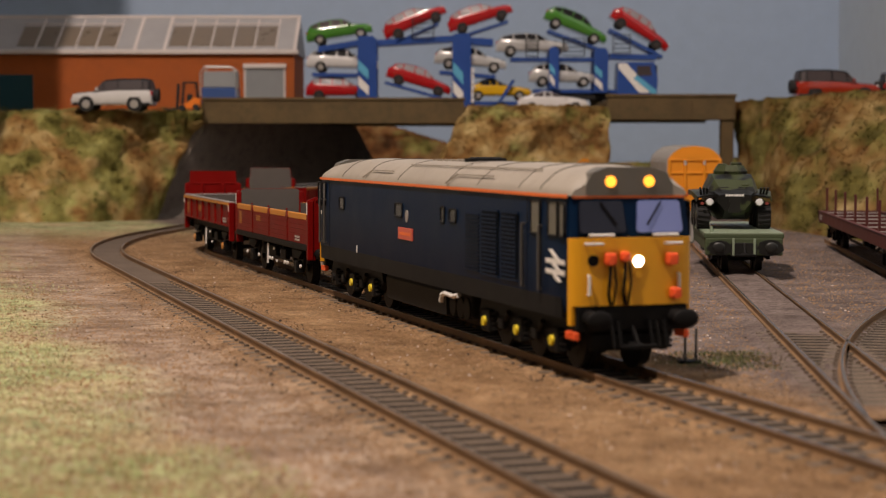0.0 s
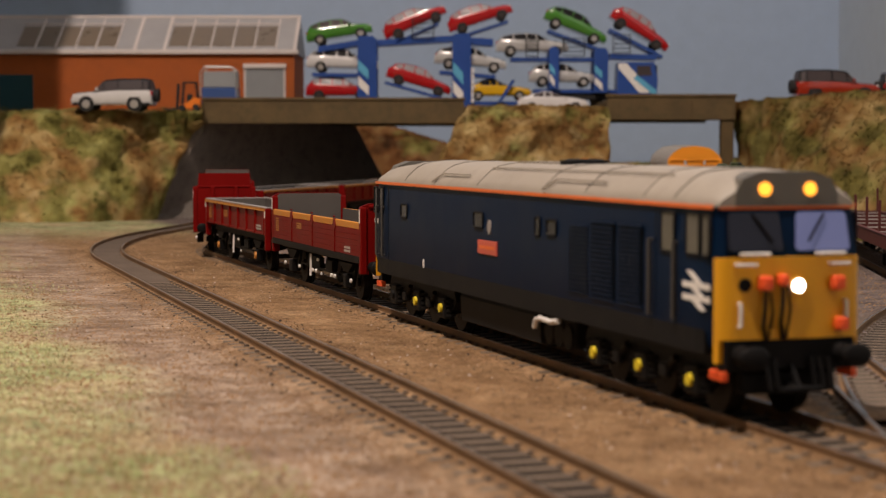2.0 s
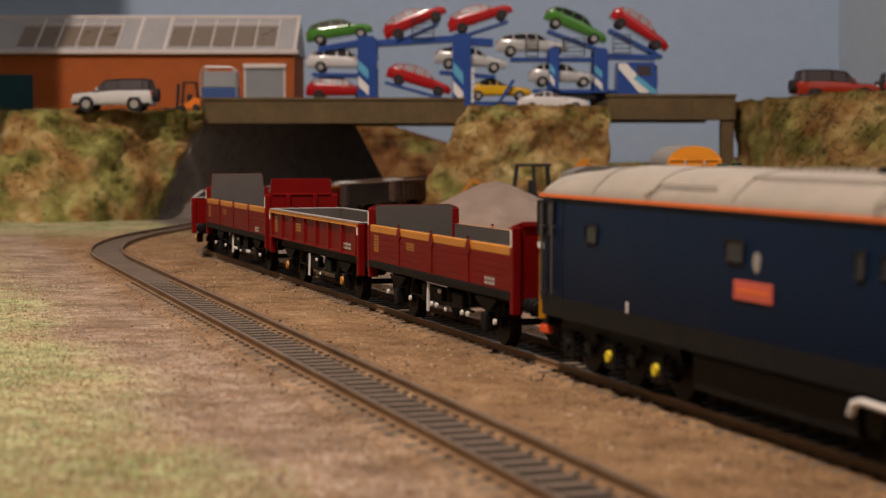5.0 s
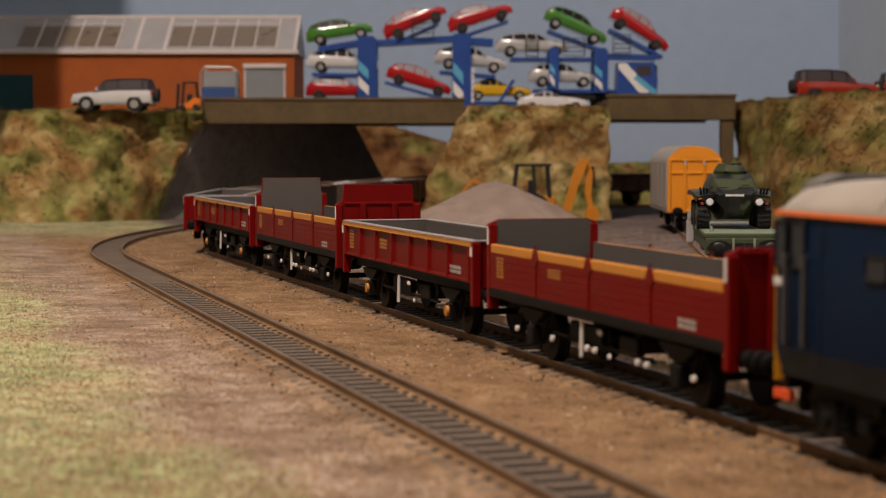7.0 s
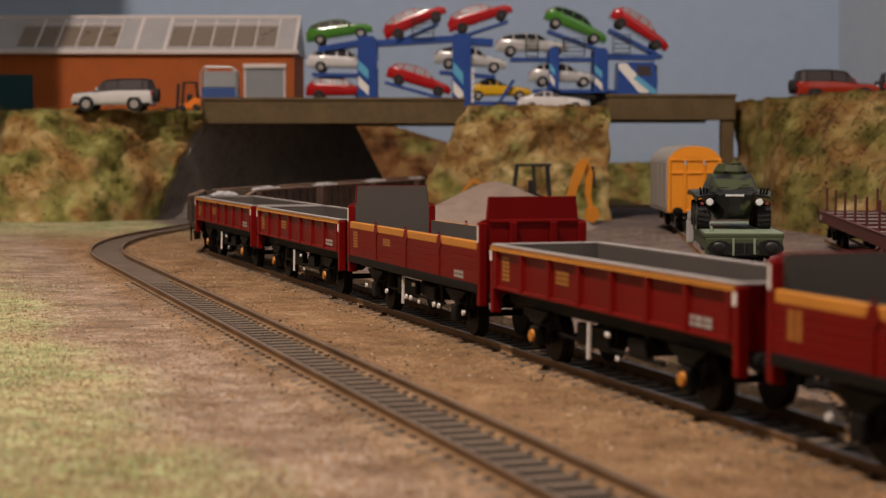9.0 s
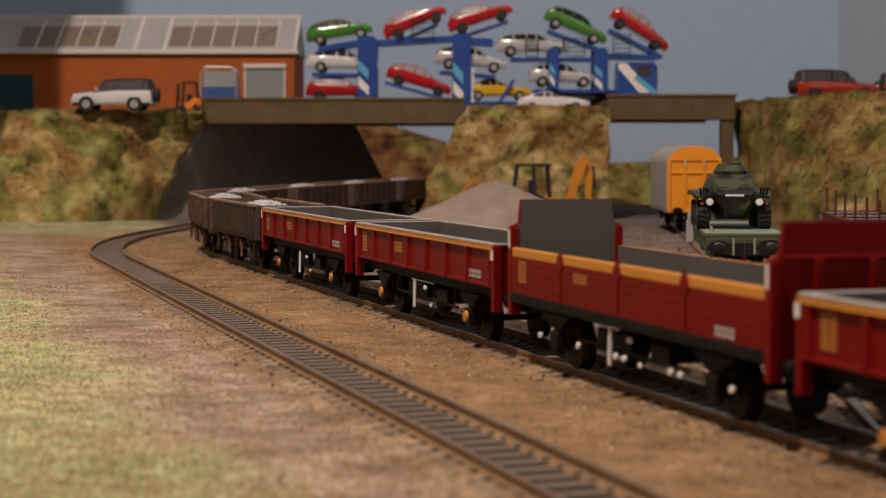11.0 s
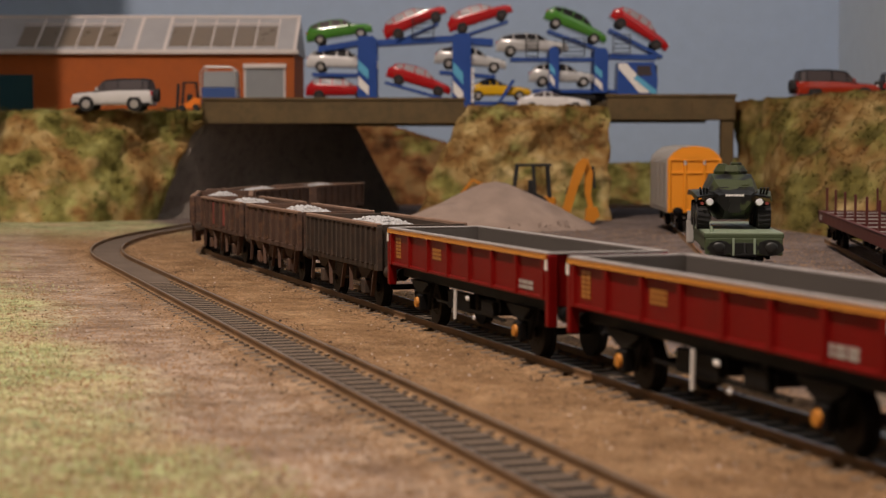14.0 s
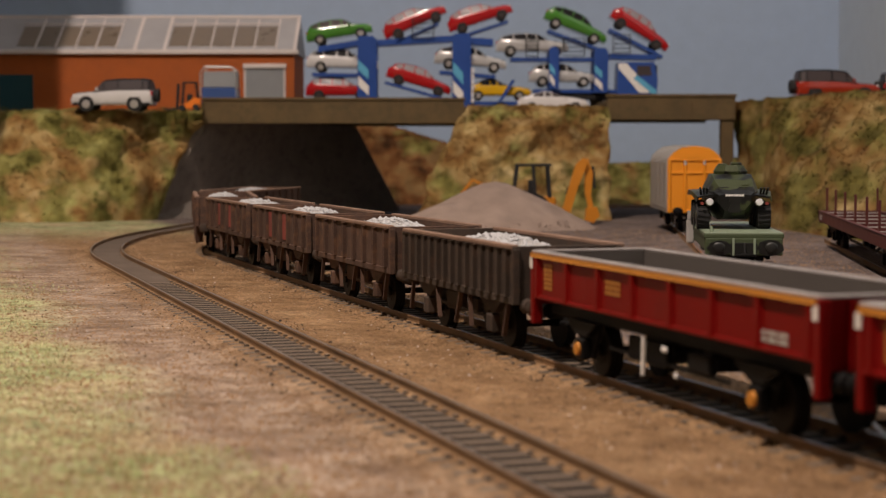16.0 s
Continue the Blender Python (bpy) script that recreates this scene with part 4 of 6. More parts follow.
    wheels = underframe(root, n, (-28, -119), BLACK, GOLD)
    fittings(root, n)
    TRAIN.append((root, gap, 28, 119, wheels))


def build_plank_wagon(gap, tall=True):
    """Maroon plank sided wagon, gold upper band, tall ends."""
    n = 148.0
    root = empty("plank_wagon")
    tagged(root, "clean maroon plank sided wagon with gold band and tall ends", "wagon", "maroon wagons")
    top = 41.6 if tall else 35.7
    for s in (-1, 1):
        side = empty("dropside")
        side.parent = root
        for k in range(5):
            b = bmnew()
            z = 17.0 + k * 1.9
            box(b, -n + 2.5, -2.5, s * 15.3 - 0.6, s * 15.3 + 0.6, z + 0.03, z + 1.87, 0.07)
            part("plank", b, MAROON, side)
        m = (n - 5) / 4
        for k in range(4):
            b = bmnew()
            x0 = -n + 2.5 + k * m
            box(b, x0 + 0.5, x0 + m - 0.5, s * 15.3 - 0.6, s * 15.3 + 0.75, 26.5, 29.0, 0.25)
            part("gold_plank", b, GOLD, side, "gold painted top plank")
            if k:
                b = bmnew()
                prism(b, [(x0 - 0.9, 29.2), (x0 + 0.9, 29.2), (x0 + 2.4, 26.6), (x0 + 0.7, 25.2), (x0 + 0.7, 17), (x0 - 0.7, 17), (x0 - 0.7, 25.2), (x0 - 2.4, 26.6)], s * 16.0 - 0.2, s * 16.0 + 0.5)
                tube(b, (x0, s * 16, 29.6), (x0, s * 16, 30.2), 0.45, seg=6)
                part("door_catch", b, MAROON, side, "maroon door catch")
        b = bmnew()
        box(b, -n + 3, -3, s * 14.5 - 0.15, s * 14.5 + 0.15, 17, 29.0)
        part("inner_lining", b, GREY_IN, side, "dull grey inner lining")
        b = bmnew()
        box(b, -n + 2, -2, s * 15.4 - 0.8, s * 15.4 + 0.6, 14.6, 17.0, 0.2)
        part("sole_bar", b, BLACK, side, "black sole bar")
    for x, d in ((-1.4, 1), (-n + 1.4, -1)):
        b = bmnew()
        prism(b, [(-15.8, 11), (-13, 11), (-13, 15), (13, 15), (13, 11), (15.8, 11), (15.8, 34.6), (13.6, 35.4), (13.0, top), (-13.0, top), (-13.6, 35.4), (-15.8, 34.6)], x - 0.7, x + 0.7, "yz")
        e = part("end_wall", b, MAROON, root, "tall maroon end wall")
        for y in (-6, 6):
            b = bmnew()
            box(b, min(x, x + d * 1.7), max(x, x + d * 1.7), y - 1.0, y + 1.0, 15, 34.5, 0.2)
            part("end_post", b, MAROON, e)
        b = bmnew()
        box(b, min(x, x + d * 1.1), max(x, x + d * 1.1), -13, 13, 34.2, 35.2, 0.2)
        part("end_rail", b, MAROON, e)
        for y in (-14.9, 14.9):
            b = bmnew()
            box(b, x - 1.3, x + 1.3, y - 1.2, y + 1.2, 11, 34.4, 0.3)
            part("corner_post", b, MAROON, e)
        b = bmnew()
        prism(b, [(-14.2, 17), (14.2, 17), (14.2, 34.4), (13.3, 35.2), (12.8, top - 0.15), (-12.8, top - 0.15), (-13.3, 35.2), (-14.2, 34.4)], x - d * 0.75, x - d * 1.0, "yz")
        part("inner_lining", b, GREY_IN, e, "dull grey inner lining")
        b = bmnew()
        box(b, x - 0.5, x + 0.5, -16.25, -16.05, 28.8, 33.6, 0.05)
        part("end_label", b, WHITE, e, "small pale label")
        buffers(root, x + d * 0.4, d, 13.4, 11.4, (2.6, 2.6))
        coupling(root, x, d)
    b = bmnew()
    box(b, -n + 2, -2, -15, 15, 16.2, 17.3)
    part("floor_plate", b, GREY_IN, root, "dull grey floor")
    y = -15.9
    bars(root, -n + 8, -n + 14, y, 20.0, 25.8, GOLD_DIM, 6, 2)
    bars(root, -n + 47, -n + 56, y, 22.6, 25.2, GOLD_DIM, 3, 4)
    bars(root, -24, -15, y, 17.6, 20.0, HANDRAIL, 2, 3)
    wheels = underframe(root, n, (-28, -117), BLACK)
    fittings(root, n)
    for k, x in enumerate((-18, -42, -47, -72, -77, -100, -126)):
        b = bmnew()
        tube(b, (x, -15.3, 7.6), (x, -14.6, 7.6), 0.75, seg=10)
        part("spring_plate", b, WHITE, root, "small white spring plate")
    TRAIN.append((root, gap, 28, 117, wheels))


def build_stone_wagon(gap, ribs, mat, label, seed, patch=False):
    """Rusty open wagon with a heap of pale stone."""
    n = 104.0
    root = empty("stone_wagon")
    tagged(root, label, "wagon", "weathered stone wagons")
    rng = random.Random(seed)
    for s in (-1, 1):
        b = bmnew()
        box(b, -n + 1, -1, s * 14.9 - 0.6, s * 14.9 + 0.6, 15.6, 29.0, 0.2)
        side = part("side_panel", b, mat, root, "rust stained side")
        for k in range(ribs):
            x = -4 - k * (n - 8) / (ribs - 1)
            b = bmnew()
            w = 1.3 if ribs > 9 else 1.0
            box(b, x - w, x + w, s * 15.4, s * 16.5, 15.8, 28.2, 0.3)
            part("rib", b, mat, side)
        b = bmnew()
        box(b, -n + 0.6, -0.6, s * 15.2 - 1.0, s * 15.2 + 1.4, 28.4, 29.6, 0.25)
        part("top_rail", b, RUST_PALE, side, "dusty rusty top rail")
        b = bmnew()
        box(b, -n + 1, -1, s * 15.4 - 0.6, s * 15.4 + 0.6, 13.6, 15.7, 0.25)
        part("sole_bar", b, mat, side)
        if patch and s < 0:
            b = bmnew()
            m = (n - 8) / (ribs - 1)
            for k in (2, 4):
                x = -4 - k * m
                box(b, x - m + 1.4, x - 1.4, -15.75, -15.6, 17, 27.5)
            part("door_patch", b, RUST_RED, side, "faded red door panel")
    for x, d in ((-0.9, 1), (-n + 0.9, -1)):
        b = bmnew()
        box(b, x - 0.6, x + 0.6, -15.5, 15.5, 13.6, 29.2, 0.2)
        for y in (-14.8, -5, 5, 14.8):
            box(b, min(x, x + d * 1.5), max(x, x + d * 1.5), y - 1, y + 1, 13.6, 28.6, 0.2)
        part("end_panel", b, mat, root, "rust stained end")
        buffers(root, x, d, 13.2, 11.4, (2.6, 2.6), RUST_DARK)
        coupling(root, x, d)
    b = bmnew()
    cols, rows = 26, 9
    g = []
    for i in range(cols + 1):
        r = []
        for j in range(rows + 1):
            u, v = i / cols, j / rows
            x, y = -n + 2 + (n - 4) * u, -14.2 + 28.4 * v
            z = 21.8 + 7.6 * math.sin(math.pi * min(1, max(0, (u - 0.06) / 0.88))) ** 0.55 * math.sin(math.pi * v) ** 0.7 + rng.uniform(-0.3, 0.3)
            r.append(b.verts.new((x, y, z)))
        g.append(r)
    for r0, r1 in zip(g, g[1:]):
        for j in range(rows):
            b.faces.new((r0[j], r0[j + 1], r1[j + 1], r1[j]))
    heap = part("stone_load", b, STONE, root, "heap of pale grey stone")
    b = bmnew()
    for k in range(520):
        u, v = 0.08 + 0.84 * rng.random(), rng.random()
        x, y = -n + 4 + (n - 8) * u, -13.2 + 26.4 * v
        z = 21.8 + 7.6 * math.sin(math.pi * min(1, max(0, (u - 0.06) / 0.88))) ** 0.55 * math.sin(math.pi * v) ** 0.7
        blob(b, (x, y, z), rng.uniform(0.7, 1.5), 1, (1, rng.uniform(0.6, 1), rng.uniform(0.5, 0.9)), 0.6, rng.random() * 50)
    tagged(part("loose_stone", b, PALE_STONE, heap, "loose pale stones"), "", "", "", "stuff")
    wheels = underframe(root, n, (-22, -82), RUST_DARK if ribs > 9 else RUST)
    for x, k in ((-8, 3), (-36, -2), (-50, 4), (-66, -3), (-96, 2)):
        b = bmnew()
        strut(b, (x, -15.2, 4.6), (x + k, -15.0, 14.0), 0.7, 1.2)
        part("brake_lever", b, RUST, root, "rusty brake lever")
    TRAIN.append((root, gap, 22, 82, wheels))


def build_train():
    build_loco()
    build_plank_wagon(276, False)
    build_box_wagon(435)
    build_plank_wagon(593.5)
    build_box_wagon(752)
    build_box_wagon(913)
    build_stone_wagon(1077, 15, RUST_DARK, "dark rusty ribbed wagon heaped with pale stone", 1)
    build_stone_wagon(1197, 8, RUST, "rust brown wagon heaped with pale stone", 2)
    build_stone_wagon(1317, 8, RUST, "rust brown wagon with faded red doors and stone", 3, True)
    build_stone_wagon(1437, 8, RUST, "rust brown wagon with faded red doors and stone", 4, True)
    build_stone_wagon(1557, 8, RUST, "rust brown wagon heaped with pale stone", 5)
    build_stone_wagon(1677, 8, RUST, "rust brown wagon heaped with pale stone", 6)


build_train()

# ---- road vehicles ----
def car_paint(name, colour, rough=0.22):
    return paint(name, colour, rough, 0.05, coat=0.8, relief=0)


GREEN_CAR = car_paint("green_car_paint", (0.055, 0.20, 0.025))
RED_CAR = car_paint("red_car_paint", (0.38, 0.006, 0.010))
WHITE_CAR = car_paint("white_car_paint", (0.62, 0.60, 0.60))
SILVER_CAR = paint("silver_car_paint", (0.50, 0.49, 0.49), 0.25, 0.05, coat=0.8, metal=0.15, relief=0)
YELLOW_CAR = car_paint("yellow_car_paint", (0.58, 0.33, 0.004))
RUST_CAR = car_paint("orange_red_car_paint", (0.30, 0.022, 0.008))
TINT = paint("tinted_glass", (0.014, 0.013, 0.014), 0.35, 0.1, spec=0.06, relief=0)
# Opaque grey: the bright wall showing in the windows is painted in.
WALL_TONE_GLASS = paint("wall_tone_car_glass", (0.27, 0.25, 0.27), 0.3, 0.15, spec=0.3, relief=0)
PALE_GLASS = paint("pale_car_glass", (0.06, 0.048, 0.05), 0.4, 0.1, spec=0.08, relief=0)
GLOSS_BLACK = paint("black_car_paint", (0.007, 0.007, 0.008), 0.5, 0.05, spec=0.12, relief=0)
BROWN_CAR = car_paint("brown_car_paint", (0.10, 0.040, 0.025))
TYRE = paint("tyre_rubber", (0.016, 0.015, 0.015), 0.8, 0.15)
ALLOY = paint("alloy_rim", (0.50, 0.47, 0.46), 0.3, 0.08, metal=0.6)
DARK_RIM = paint("dark_rim", (0.05, 0.04, 0.04), 0.4, 0.1, metal=0.5)
TAIL_RED = paint("tail_lamp_red", (0.40, 0.01, 0.01), 0.2, 0.05, coat=1.0, relief=0)
LENS = paint("headlamp_lens", (0.70, 0.70, 0.70), 0.1, 0.05, coat=1.0, relief=0)

SHAPES = {
    "hatchback": (57, 25.0, 20.0, [(0, .40, .42), (.03, .50, .53), (.12, .57, .60), (.27, .63, .66), (.44, .65, .96), (.60, .67, 1.0), (.78, .69, .97), (.90, .71, .87), (.97, .62, .66), (1, .45, .47)], (.18, .80)),
    "estate": (62, 25.0, 20.0, [(0, .40, .42), (.03, .50, .53), (.12, .58, .61), (.28, .64, .67), (.44, .66, .96), (.58, .67, 1.0), (.76, .69, .96), (.92, .70, .84), (.98, .60, .64), (1, .45, .47)], (.17, .80)),
    "coupe": (57, 25.0, 17.0, [(0, .42, .44), (.04, .54, .58), (.20, .64, .68), (.36, .70, .73), (.52, .72, .98), (.62, .72, 1.0), (.78, .74, .88), (.90, .72, .76), (.98, .60, .64), (1, .50, .52)], (.18, .80)),
    "off_roader": (64, 26.5, 25.0, [(0, .40, .42), (.02, .46, .49), (.06, .53, .56), (.28, .58, .61), (.40, .61, .95), (.58, .64, 1.0), (.88, .64, 1.0), (.955, .64, .96), (.975, .62, .66), (.985, .42, .44)], (.19, .78)),
}


def build_car(name, kind, paint_mat, label, roof_mat=None, rim=None, glass_mat=None, spare=False, hood=None):
    """Front at +x, wheels on z = 0, origin below the middle of the wheelbase."""
    L, W, H, prof, axles = SHAPES[kind]
    root = empty(name)
    tagged(root, label, "toy car", "model cars")
    mid = (axles[0] + axles[1]) / 2
    w, zb = W / 2, H * 0.20
    glass_mat = glass_mat or TINT
    r = H * (0.20 if kind == "hatchback" else 0.205 if kind == "estate" else 0.215)

    def X(u):
        return (mid - u) * L
    rings = []
    for u, zr, zt in prof:
        e = 1 - 0.16 * max(0, (0.12 - u) / 0.12) ** 1.5 - 0.12 * max(0, (u - 0.88) / 0.12) ** 1.5
        b_, t_ = zr * H, zt * H
        cab = min(1, (zt - zr) / 0.25)
        top = w * e * (0.96 - 0.18 * cab)
        rings.append([(X(u), -w * e * 0.88, zb), (X(u), -w * e, zb + H * 0.10), (X(u), -w * e * 1.01, b_ - H * 0.08), (X(u), -w * e * 0.97, b_), (X(u), -top, t_ - H * 0.03), (X(u), -top * 0.72, t_ + H * 0.012), (X(u), 0, t_ + H * 0.025),
                      (X(u), top * 0.72, t_ + H * 0.012), (X(u), top, t_ - H * 0.03), (X(u), w * e * 0.97, b_), (X(u), w * e * 1.01, b_ - H * 0.08), (X(u), w * e, zb + H * 0.10), (X(u), w * e * 0.88, zb)])
    b = bmnew()
    loft(b, rings)
    part("body", b, paint_mat, root, "glossy painted body shell", True)
    # glazing, pillar to pillar
    cabs = [i for i, p in enumerate(prof) if p[2] - p[1] > 0.12]
    for s, (ia, ib) in ((-1, (3, 4)), (1, (9, 8))):
        for i in range(cabs[0] - 1, cabs[-1]):
            b = bmnew()
            pts = []
            for j, f in ((i, 0.06 if i >= cabs[0] else 0.10), (i + 1, 0.06)):
                sign = 1 if j == i else -1
                p0, p1 = Vector(rings[j][ia]), Vector(rings[j][ib])
                dx = Vector((-0.009 * L * sign, 0, 0))
                pts.append((p0.lerp(p1, 0.05) + dx, p0.lerp(p1, 0.96) + dx))
            q = [pts[0][0], pts[1][0], pts[1][1], pts[0][1]]
            o = Vector((0, s * (0.4 if hood else 0.16), 0.05))
            lo, hi = [b.verts.new(p + o) for p in q], [b.verts.new(p - o * 2) for p in q]
            b.faces.new(lo)
            b.faces.new(hi[::-1])
            for k in range(4):
                b.faces.new((lo[k], lo[(k + 1) % 4], hi[(k + 1) % 4], hi[k]))
            part("side_window", b, glass_mat, root)
    for i, j, nm in ((cabs[0] - 1, cabs[0], "windscreen"), (cabs[-1] + 0, cabs[-1] + 1, "rear_window")):
        b = bmnew()
        d = 1 if nm == "windscreen" else -1
        o = Vector((d * 0.15, 0, 0.15))
        q = [Vector(rings[i][4]).lerp(Vector(rings[j][4]), 0.08), Vector(rings[i][8]).lerp(Vector(rings[j][8]), 0.08), Vector(rings[i][8]).lerp(Vector(rings[j][8]), 0.92), Vector(rings[i][4]).lerp(Vector(rings[j][4]), 0.92)]
        for v in q:
            v.y *= 0.93
            v.z += H * 0.025
        lo, hi = [b.verts.new(p + o) for p in q], [b.verts.new(p - o * 2) for p in q]
        b.faces.new(lo)
        b.faces.new(hi[::-1])
        for k in range(4):
            b.faces.new((lo[k], lo[(k + 1) % 4], hi[(k + 1) % 4], hi[k]))
        part(nm, b, glass_mat, root)
    if roof_mat:
        b = bmnew()
        loft(b, [[(x, y * 1.02, z) for x, y, z in [rings[i][4], rings[i][5], rings[i][6], rings[i][7], rings[i][8]]] + [(rings[i][8][0], rings[i][8][1] * 1.02, rings[i][8][2] + 1.0), (rings[i][6][0], 0, rings[i][6][2] + 1.3), (rings[i][4][0], rings[i][4][1] * 1.02, rings[i][4][2] + 1.0)] for i in cabs])
        part("roof_panel", b, roof_mat, root, "black roof panel")
    if hood:
        b = bmnew()
        loft(b, [[(x, y * 1.012, z + 0.15) for x, y, z in rings[i][3:10]] for i in [cabs[0] - 1, *cabs, cabs[-1] + 1]])
        part("upper_shell", b, hood, root, "black cab shell and roof", True)
    if spare:
        b = bmnew()
        tube(b, (X(prof[-1][0]), 0, H * 0.5), (X(prof[-1][0]) - 4.2, 0, H * 0.5), r, seg=18)
        part("spare_wheel", b, TYRE, root, "black spare wheel")
        b = bmnew()
        box(b, X(0.97), X(0.80), -w * 1.02, w * 1.02, zb - 0.5, zb + 1.5, 0.4)
        box(b, X(0.2), X(0.02), -w * 0.97, w * 0.97, zb - 0.5, zb + 1.8, 0.4)
        part("bumper", b, TYRE, root, "black bumper")
    for s in (-1, 1):
        for k, a in enumerate(axles):
            b = bmnew()
            x = X(a)
            tube(b, (x, s * (w * 0.80), r * 1.05), (x, s * (w * 1.005), r * 1.05), r * 1.14, seg=20)
            part("wheel_arch", b, TYRE, root, "dark wheel arch")
            b = bmnew()
            tube(b, (x, s * (w * 0.70), r), (x, s * (w * 1.03), r), r, seg=20)
            wh = part("wheel", b, TYRE, root, "black rubber tyre")
            b = bmnew()
            tube(b, (x, s * (w * 1.0), r), (x, s * (w * 1.055), r), r * 0.66, r * 0.55, 16)
            part("rim", b, rim or ALLOY, wh, "pale alloy rim")
        b = bmnew()
        box(b, X(0.055), X(0.012), s * w * 0.62 - 2, s * w * 0.62 + 2, H * 0.44, H * 0.53, 0.4)
        part("headlight", b, LENS, root, "clear headlight")
        b = bmnew()
        box(b, X(0.995), X(0.955), s * w * 0.72 - 1.6, s * w * 0.72 + 1.6, H * 0.48, H * 0.62, 0.4)
        part("tail_light", b, TAIL_RED, root, "red tail light")
        b = bmnew()
        box(b, X(0.34), X(0.31), s * w * 1.1 - 1.0, s * w * 1.1 + 1.0, H * 0.64, H * 0.72, 0.3)
        part("mirror", b, paint_mat, root)
    for s in (-1, 1):
        b = bmnew()
        strut(b, (X(axles[0]) - r * 1.3, s * w, zb + 0.7), (X(axles[1]) + r * 1.3, s * w, zb + 0.7), 0.4, 0.9)
        part("sill", b, TYRE, root)
    return root, r


def put_car(root_r, x0, z0, x1, z1, y, turn=0):
    """Stand a car with its rear and front wheel centres at (x0, z0) and (x1, z1)."""
    root, r = root_r
    a = math.atan2(z1 - z0, x1 - x0)
    nx, nz = -math.sin(a), math.cos(a)
    root.matrix_basis = mpose((x0 + x1) / 2 - nx * r, y, (z0 + z1) / 2 - nz * r, 0, -math.degrees(a), turn)
    return root


def build_cars():
    Y = 1560
    put_car(build_car("green_hatchback", "hatchback", GREEN_CAR, "metallic green toy hatchback riding on the upper transporter deck", glass_mat=PALE_GLASS), -106, 146, -70, 152, Y)
    put_car(build_car("red_hatchback", "hatchback", RED_CAR, "red toy hatchback tilted nose up on the upper deck", rim=DARK_RIM, glass_mat=WALL_TONE_GLASS), -39, 151, -5.5, 166, Y)
    put_car(build_car("red_hatchback", "hatchback", RED_CAR, "red toy hatchback tilted nose up on the upper deck", rim=DARK_RIM, glass_mat=WALL_TONE_GLASS), 16, 156, 51, 167.5, Y)
    put_car(build_car("green_hatchback", "hatchback", GREEN_CAR, "green toy hatchback tilted nose down on the front ramp", glass_mat=TINT), 95, 161, 131, 146.5, Y)
    put_car(build_car("red_hatchback", "hatchback", RED_CAR, "red toy hatchback tilted nose down over the cab", rim=DARK_RIM, glass_mat=WALL_TONE_GLASS), 151, 161, 184, 141, Y)
    put_car(build_car("white_estate", "estate", WHITE_CAR, "white toy estate car on the middle deck", glass_mat=TINT), -106, 123, -65, 122, Y)
    put_car(build_car("silver_estate", "estate", SILVER_CAR, "silver toy estate car on the middle deck", glass_mat=TINT), 4, 126, 44.5, 122.5, Y)
    put_car(build_car("silver_estate", "estate", SILVER_CAR, "silver toy estate car on the upper deck of the lorry", glass_mat=TINT), 57, 136.5, 98, 136.5, Y)
    put_car(build_car("silver_hatchback", "hatchback", SILVER_CAR, "silver toy hatchback on the lower deck of the lorry", glass_mat=TINT), 84, 110.5, 122, 110, Y)
    put_car(build_car("red_hatchback", "hatchback", RED_CAR, "red toy hatchback sloping down to the lower deck", rim=DARK_RIM, glass_mat=WALL_TONE_GLASS), -39, 112, -3.5, 102, Y)
    put_car(build_car("red_hatchback", "hatchback", RED_CAR, "red toy hatchback on the lower deck behind the bridge", rim=DARK_RIM, glass_mat=WALL_TONE_GLASS), -107, 98.5, -70.5, 98.5, Y)
    put_car(build_car("yellow_coupe", "coupe", YELLOW_CAR, "yellow toy coupe with dark roof on the lower deck", roof_mat=TINT), 28.5, 98.5, 67.5, 98.5, Y)
    put_car(build_car("white_coupe", "coupe", WHITE_CAR, "white toy coupe parked on the bank top", glass_mat=PALE_GLASS), 72, 86.5, 108, 86.8, 1478)
    o, r = build_car("white_off_roader", "off_roader", WHITE_CAR, "white toy off-roader with black roof and spare wheel", hood=GLOSS_BLACK, spare=True, glass_mat=PALE_GLASS)
    o.matrix_basis = mpose(-259, 1419, 82.6, 0, 0, 178)
    o, r = build_car("red_off_roader", "off_roader", RUST_CAR, "orange red toy off-roader with dark top on the bank", hood=GLOSS_BLACK, rim=DARK_RIM, spare=True, glass_mat=PALE_GLASS)
    o.matrix_basis = mpose(303, 1390, 88.5, 0, 0, 0)
    o, r = build_car("brown_off_roader", "off_roader", BROWN_CAR, "dark brown toy off-roader parked on the bank top", rim=DARK_RIM, spare=True)
    o.matrix_basis = mpose(370, 1392, 87.5, 0, 0, 0)


DECK_BLUE = paint("transporter_blue", (0.012, 0.055, 0.26), 0.4, 0.12, coat=0.2)
SKY_BLUE = paint("light_blue_decal", (0.10, 0.36, 0.55), 0.4, 0.08)


def deck(root, name, x0, z0, x1, z1, y0=1547, y1=1573, t=3.0):
    b = bmnew()
    for y in (y0, y1 - 8):
        prism(b, [(x0, z0), (x1, z1), (x1, z1 - t), (x0, z0 - t)], y, y + 8)
    n = max(2, int(math.hypot(x1 - x0, z1 - z0) / 9))
    for i in range(n):
        u = (i + 0.5) / n
        x, z = x0 + (x1 - x0) * u, z0 + (z1 - z0) * u
        box(b, x - 1, x + 1, y0 + 4, y1 - 4, z - t + 0.3, z - t + 1.4)
    return part(name, b, DECK_BLUE, root, "blue slotted car deck")


